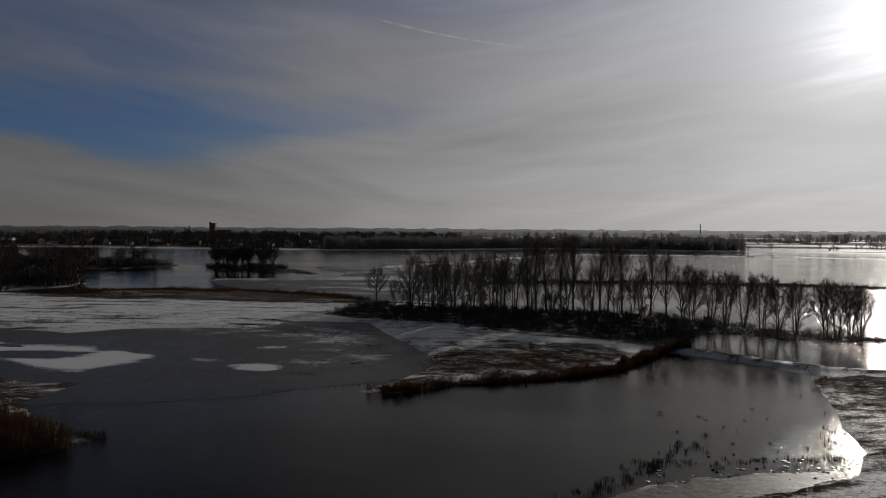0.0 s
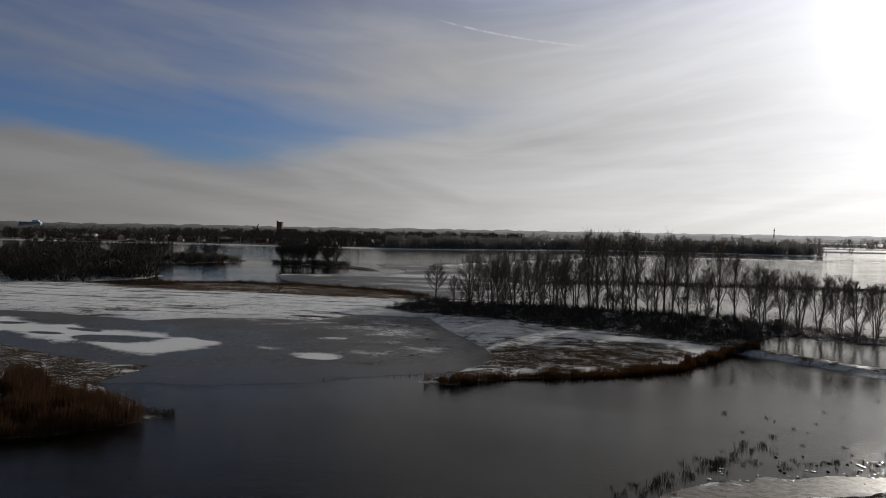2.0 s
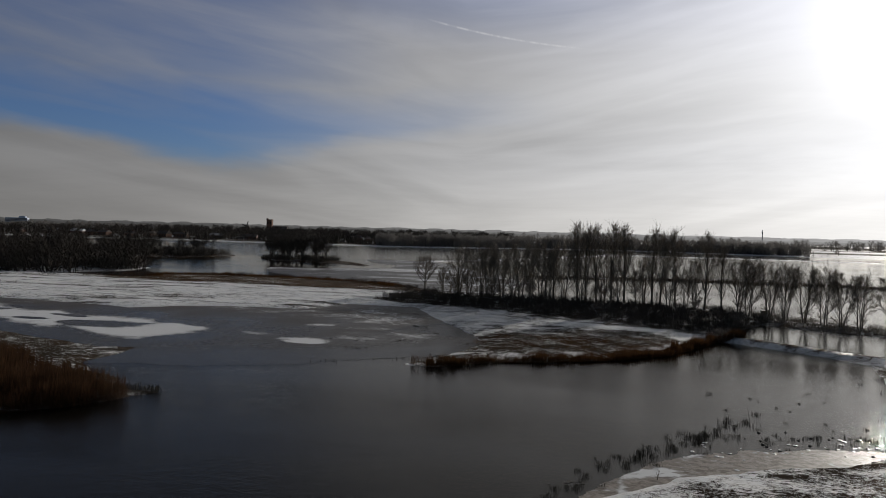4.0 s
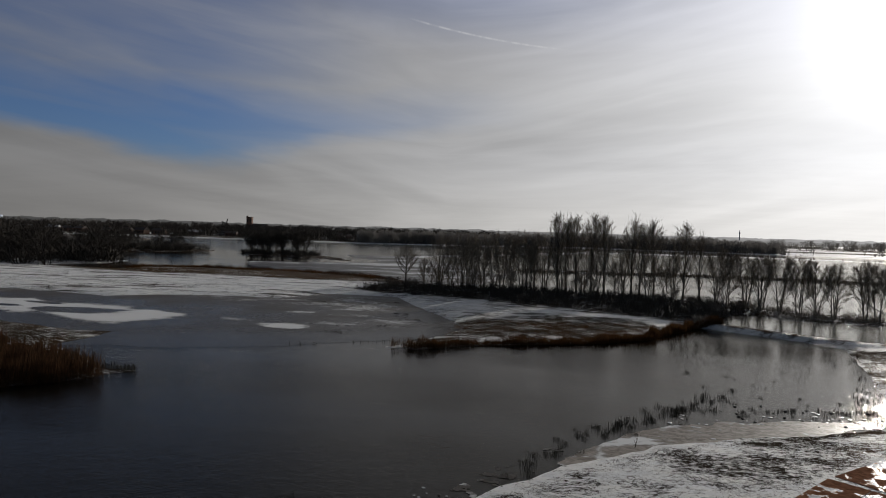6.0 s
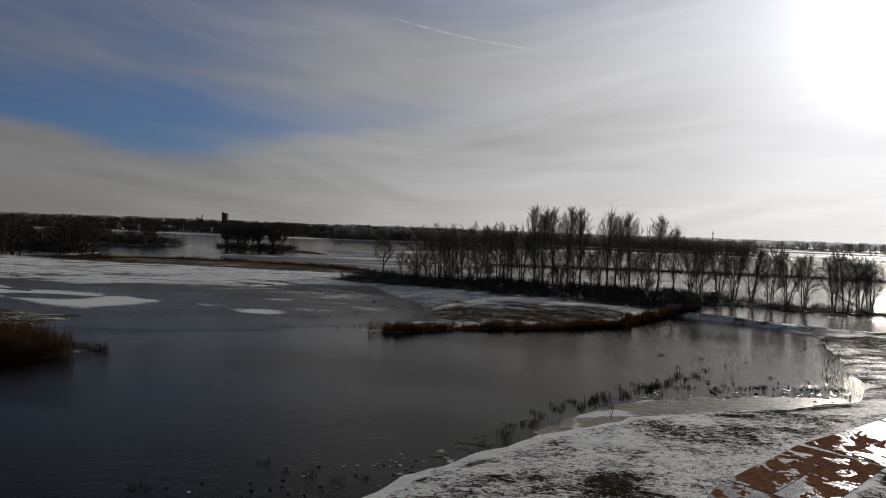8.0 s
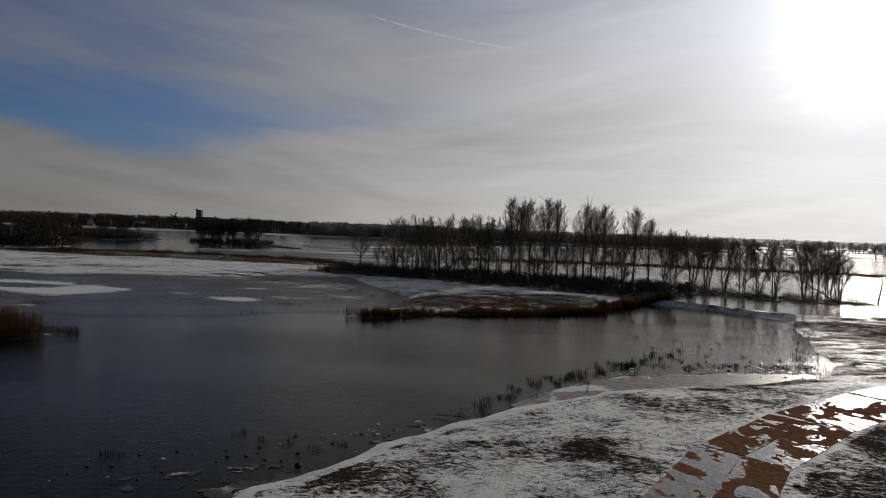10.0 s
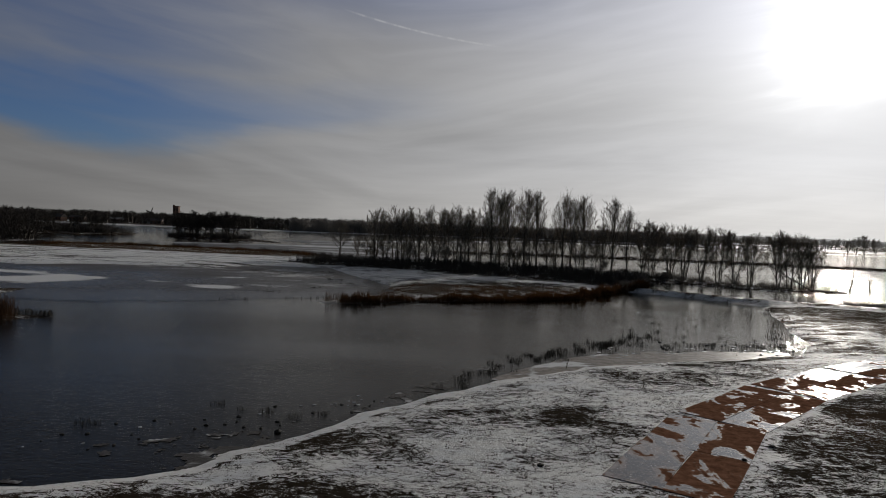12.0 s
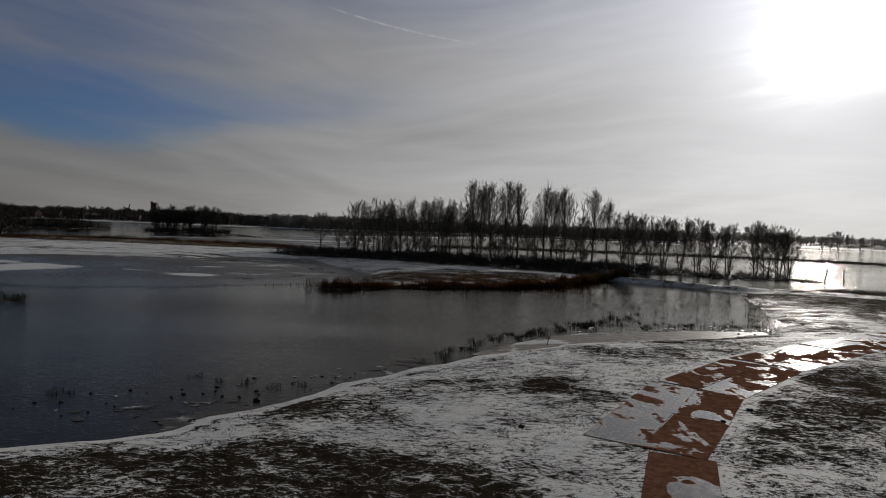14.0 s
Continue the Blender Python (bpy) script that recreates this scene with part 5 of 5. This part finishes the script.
def lying_trunk():
    w = Wood(random.Random(9))
    w.tube([Vector(p) for p in ((50.2, 121.5, 4.2), (53.0, 119.6, 2.2), (56.0, 117.6, 0.2))], [0.07, 0.09, 0.11], 6)
    tagged(mesh_part("fallen_trunk", w.verts, w.faces, BARK), "bare trunk fallen across to the water's edge", "fallen tree")


lying_trunk()


def round_bush(x, y, size, seed):
    v, f = bush_model(seed, 130, 1.1, 5)
    ob = mesh_part("bush", v, f, TWIG)
    ob.matrix_basis = pose(x, y, max(0, ground_at(x, y)) - 0.05, 0, 0, 30 * seed) @ Matrix.Diagonal((size * 1.6, size, size * 0.55, 1))
    tagged(ob, "low rounded dark bush on the bank", "bush", "bushes on the bank")


for i, (x, y, s) in enumerate(((49.5, 91.5, 1.6), (51.8, 91.8, 2.0), (54.3, 91.0, 1.9), (56.6, 90.2, 1.5), (21.0, 104.0, 2.0), (22.6, 106.0, 2.2))):
    round_bush(x, y, s, 40 + i)


def lump(seed, r, flat):
    rng = random.Random(seed)
    bm = bmesh.new()
    bmesh.ops.create_icosphere(bm, subdivisions=2, radius=r)
    for v in bm.verts:
        v.co = Vector((v.co.x * rng.uniform(0.75, 1.25) * 1.3, v.co.y * rng.uniform(0.8, 1.2), v.co.z * flat * rng.uniform(0.7, 1.2)))
    return bm


def scraps():
    """Clods that poke out of the shallows, and scraps of ice between them."""
    rng = np.random.RandomState(6)
    clods = [tagged(part("clod", lump(s, 0.11, 0.6), CLOD), "dark wet clod poking out of the shallows", "clod", "clods in the shallows") for s in range(4)]
    floes = [tagged(part("ice_scrap", lump(10 + s, 0.22, 0.16), FLOE), "small white scrap of broken ice", "ice", "ice scraps at the shore") for s in range(4)]
    used = set()

    def put(kinds, x, y, z, size):
        ob = kinds[rng.randint(4)]
        m = pose(x, y, z, 0, 0, rng.uniform(0, 360))
        if ob.name in used:
            ob = copy_thing(ob, m)
        used.add(ob.name)
        ob.matrix_basis = m @ Matrix.Diagonal((size, size, size, 1))

    for _ in range(32):
        f = rng.rand()
        put(clods, -17 + 12 * f + rng.normal(0, 0.9), 22.6 + 9.5 * f + rng.normal(0, 1.3), 0.01, rng.uniform(0.35, 0.9))
    for _ in range(16):
        f = rng.rand()
        put(floes, -17 + 13 * f + rng.normal(0, 0.6), 24.0 + 9.5 * f + rng.normal(0, 1.0), 0.012, rng.uniform(0.15, 0.6))
    for _ in range(44):
        f = rng.rand()
        put(floes, 8 + 17 * f + rng.normal(0, 1.0), 48.5 + 6.5 * f + rng.normal(0, 1.1), 0.04, rng.uniform(0.2, 0.75))
    for _ in range(26):
        put(clods, rng.uniform(12, 26), rng.uniform(51, 57), 0.04, rng.uniform(0.5, 1.2))
    for x, y in ((-8.2, 26.8), (2.6, 23.9), (10.6, 25.9), (12.4, 27.8)):
        put(clods, x, y, max(0.02, ground_at(x, y)) + 0.03, rng.uniform(0.9, 1.4))


scraps()


def stubs():
    """A row of short dark reed stubs along the edge of the ice."""
    rng = np.random.RandomState(7)
    first = tagged(part("reed_stub", lump(30, 0.09, 1.7), RUSH), "short dark stub standing at the edge of the ice", "stub", "row of stubs at the ice edge")
    k = 0
    for i in range(30):
        f = (i + rng.rand() * 0.9) / 30
        if 0.28 < f < 0.36 or 0.45 < f < 0.6 and i % 2:
            continue
        x, y = -29.5 + 10.5 * f, 70.6 + 5.2 * f + rng.normal(0, 0.3)
        m = pose(x, y, 0.12, 0, 0, rng.uniform(0, 360))
        ob = first if k == 0 else copy_thing(first, m)
        s = rng.uniform(0.35, 0.8)
        ob.matrix_basis = m @ Matrix.Diagonal((s * 0.8, s * 0.8, s, 1))
        k += 1


stubs()


def meadow_tufts():
    """Dead grass that sticks out of the snow on the foreground bank."""
    def test(x, y):
        near = inside(x, y, NEAR_BANK)
        dens = 0.5 + fbm(x, y, 2.4, 120, 5) * 1.6 + 0.35 * blob(x, y, -8, 16, 9, 4.5, 12) + 0.3 * blob(x, y, 17, 29, 7, 8)
        return (near > 0.9) & (to_line(x, y, TRACK) > 2.5) & (dens > np.random.RandomState(1).rand(*x.shape) * 0.9 + 0.22)
    rng = np.random.RandomState(77)
    roots = np.array(scatter(rng, 5200, test, -22, 34, 13, 52, (1, 1), 0.02))
    roots = np.repeat(roots, 6, axis=0)
    roots[:, :2] += rng.normal(0, 0.05, (len(roots), 2)) * np.array([1.6, 0.8])
    v, f = blades(rng, roots, (0.02, 0.075), 0.016, 0.7, 0.0)
    tagged(new("meadow_grass", quad_mesh("meadow_grass", v, f, RUSH)), "flattened dark dead grass sticking out of the snow", "grass", kind="stuff")


meadow_tufts()


def shore_branch():
    """A dead branch washed up on the foreground bank."""
    rng = random.Random(21)
    w = Wood(rng)
    stem = limb(rng, Vector((0, 0, 0)), Vector((0.25, 0.1, 1)), 0.75, 0.12, 0, 4)
    w.tube(stem, [0.035, 0.03, 0.024, 0.018, 0.01], 5)
    lying = limb(rng, Vector((0, 0, 0.04)), Vector((-1, 0.2, 0.02)), 0.9, 0.08, 0, 3)
    w.tube(lying, [0.035, 0.03, 0.02, 0.012], 5)
    for f in (0.5, 0.8):
        p, d = along(stem, f)
        w.tube(limb(rng, p, side_way(rng, d, 0.8), 0.3, 0.1, 0, 2), [0.016, 0.012, 0.006], 4)
    ob = mesh_part("dead_branch", w.verts, w.faces, BARK)
    ob.matrix_basis = pose(5.6, 43.0, ground_at(5.6, 43.0) - 0.02)
    tagged(ob, "forked dead branch washed up on the snowy shore", "branch")


shore_branch()


def timber_box():
    """A small boarded box on the tree bank."""
    x, y = 36.0, 136.5
    ob = empty("timber_box", x, y, ground_at(x, y) - 0.05, 20)
    for k in range(5):
        part("board", box(bmesh.new(), -0.7 + k * 0.285, -0.45, 0, -0.7 + k * 0.285 + 0.27, -0.41, 1.15, 0.008), BLOCK, ob)
    part("body", box(bmesh.new(), -0.68, -0.405, 0, 0.70, 0.45, 1.12), BLOCK, ob)
    part("lid", box(bmesh.new(), -0.78, -0.52, 1.152, 0.80, 0.52, 1.21, 0.01), BLOCK, ob)
    tagged(ob, "small dark boarded timber box under the willows", "box")


timber_box()
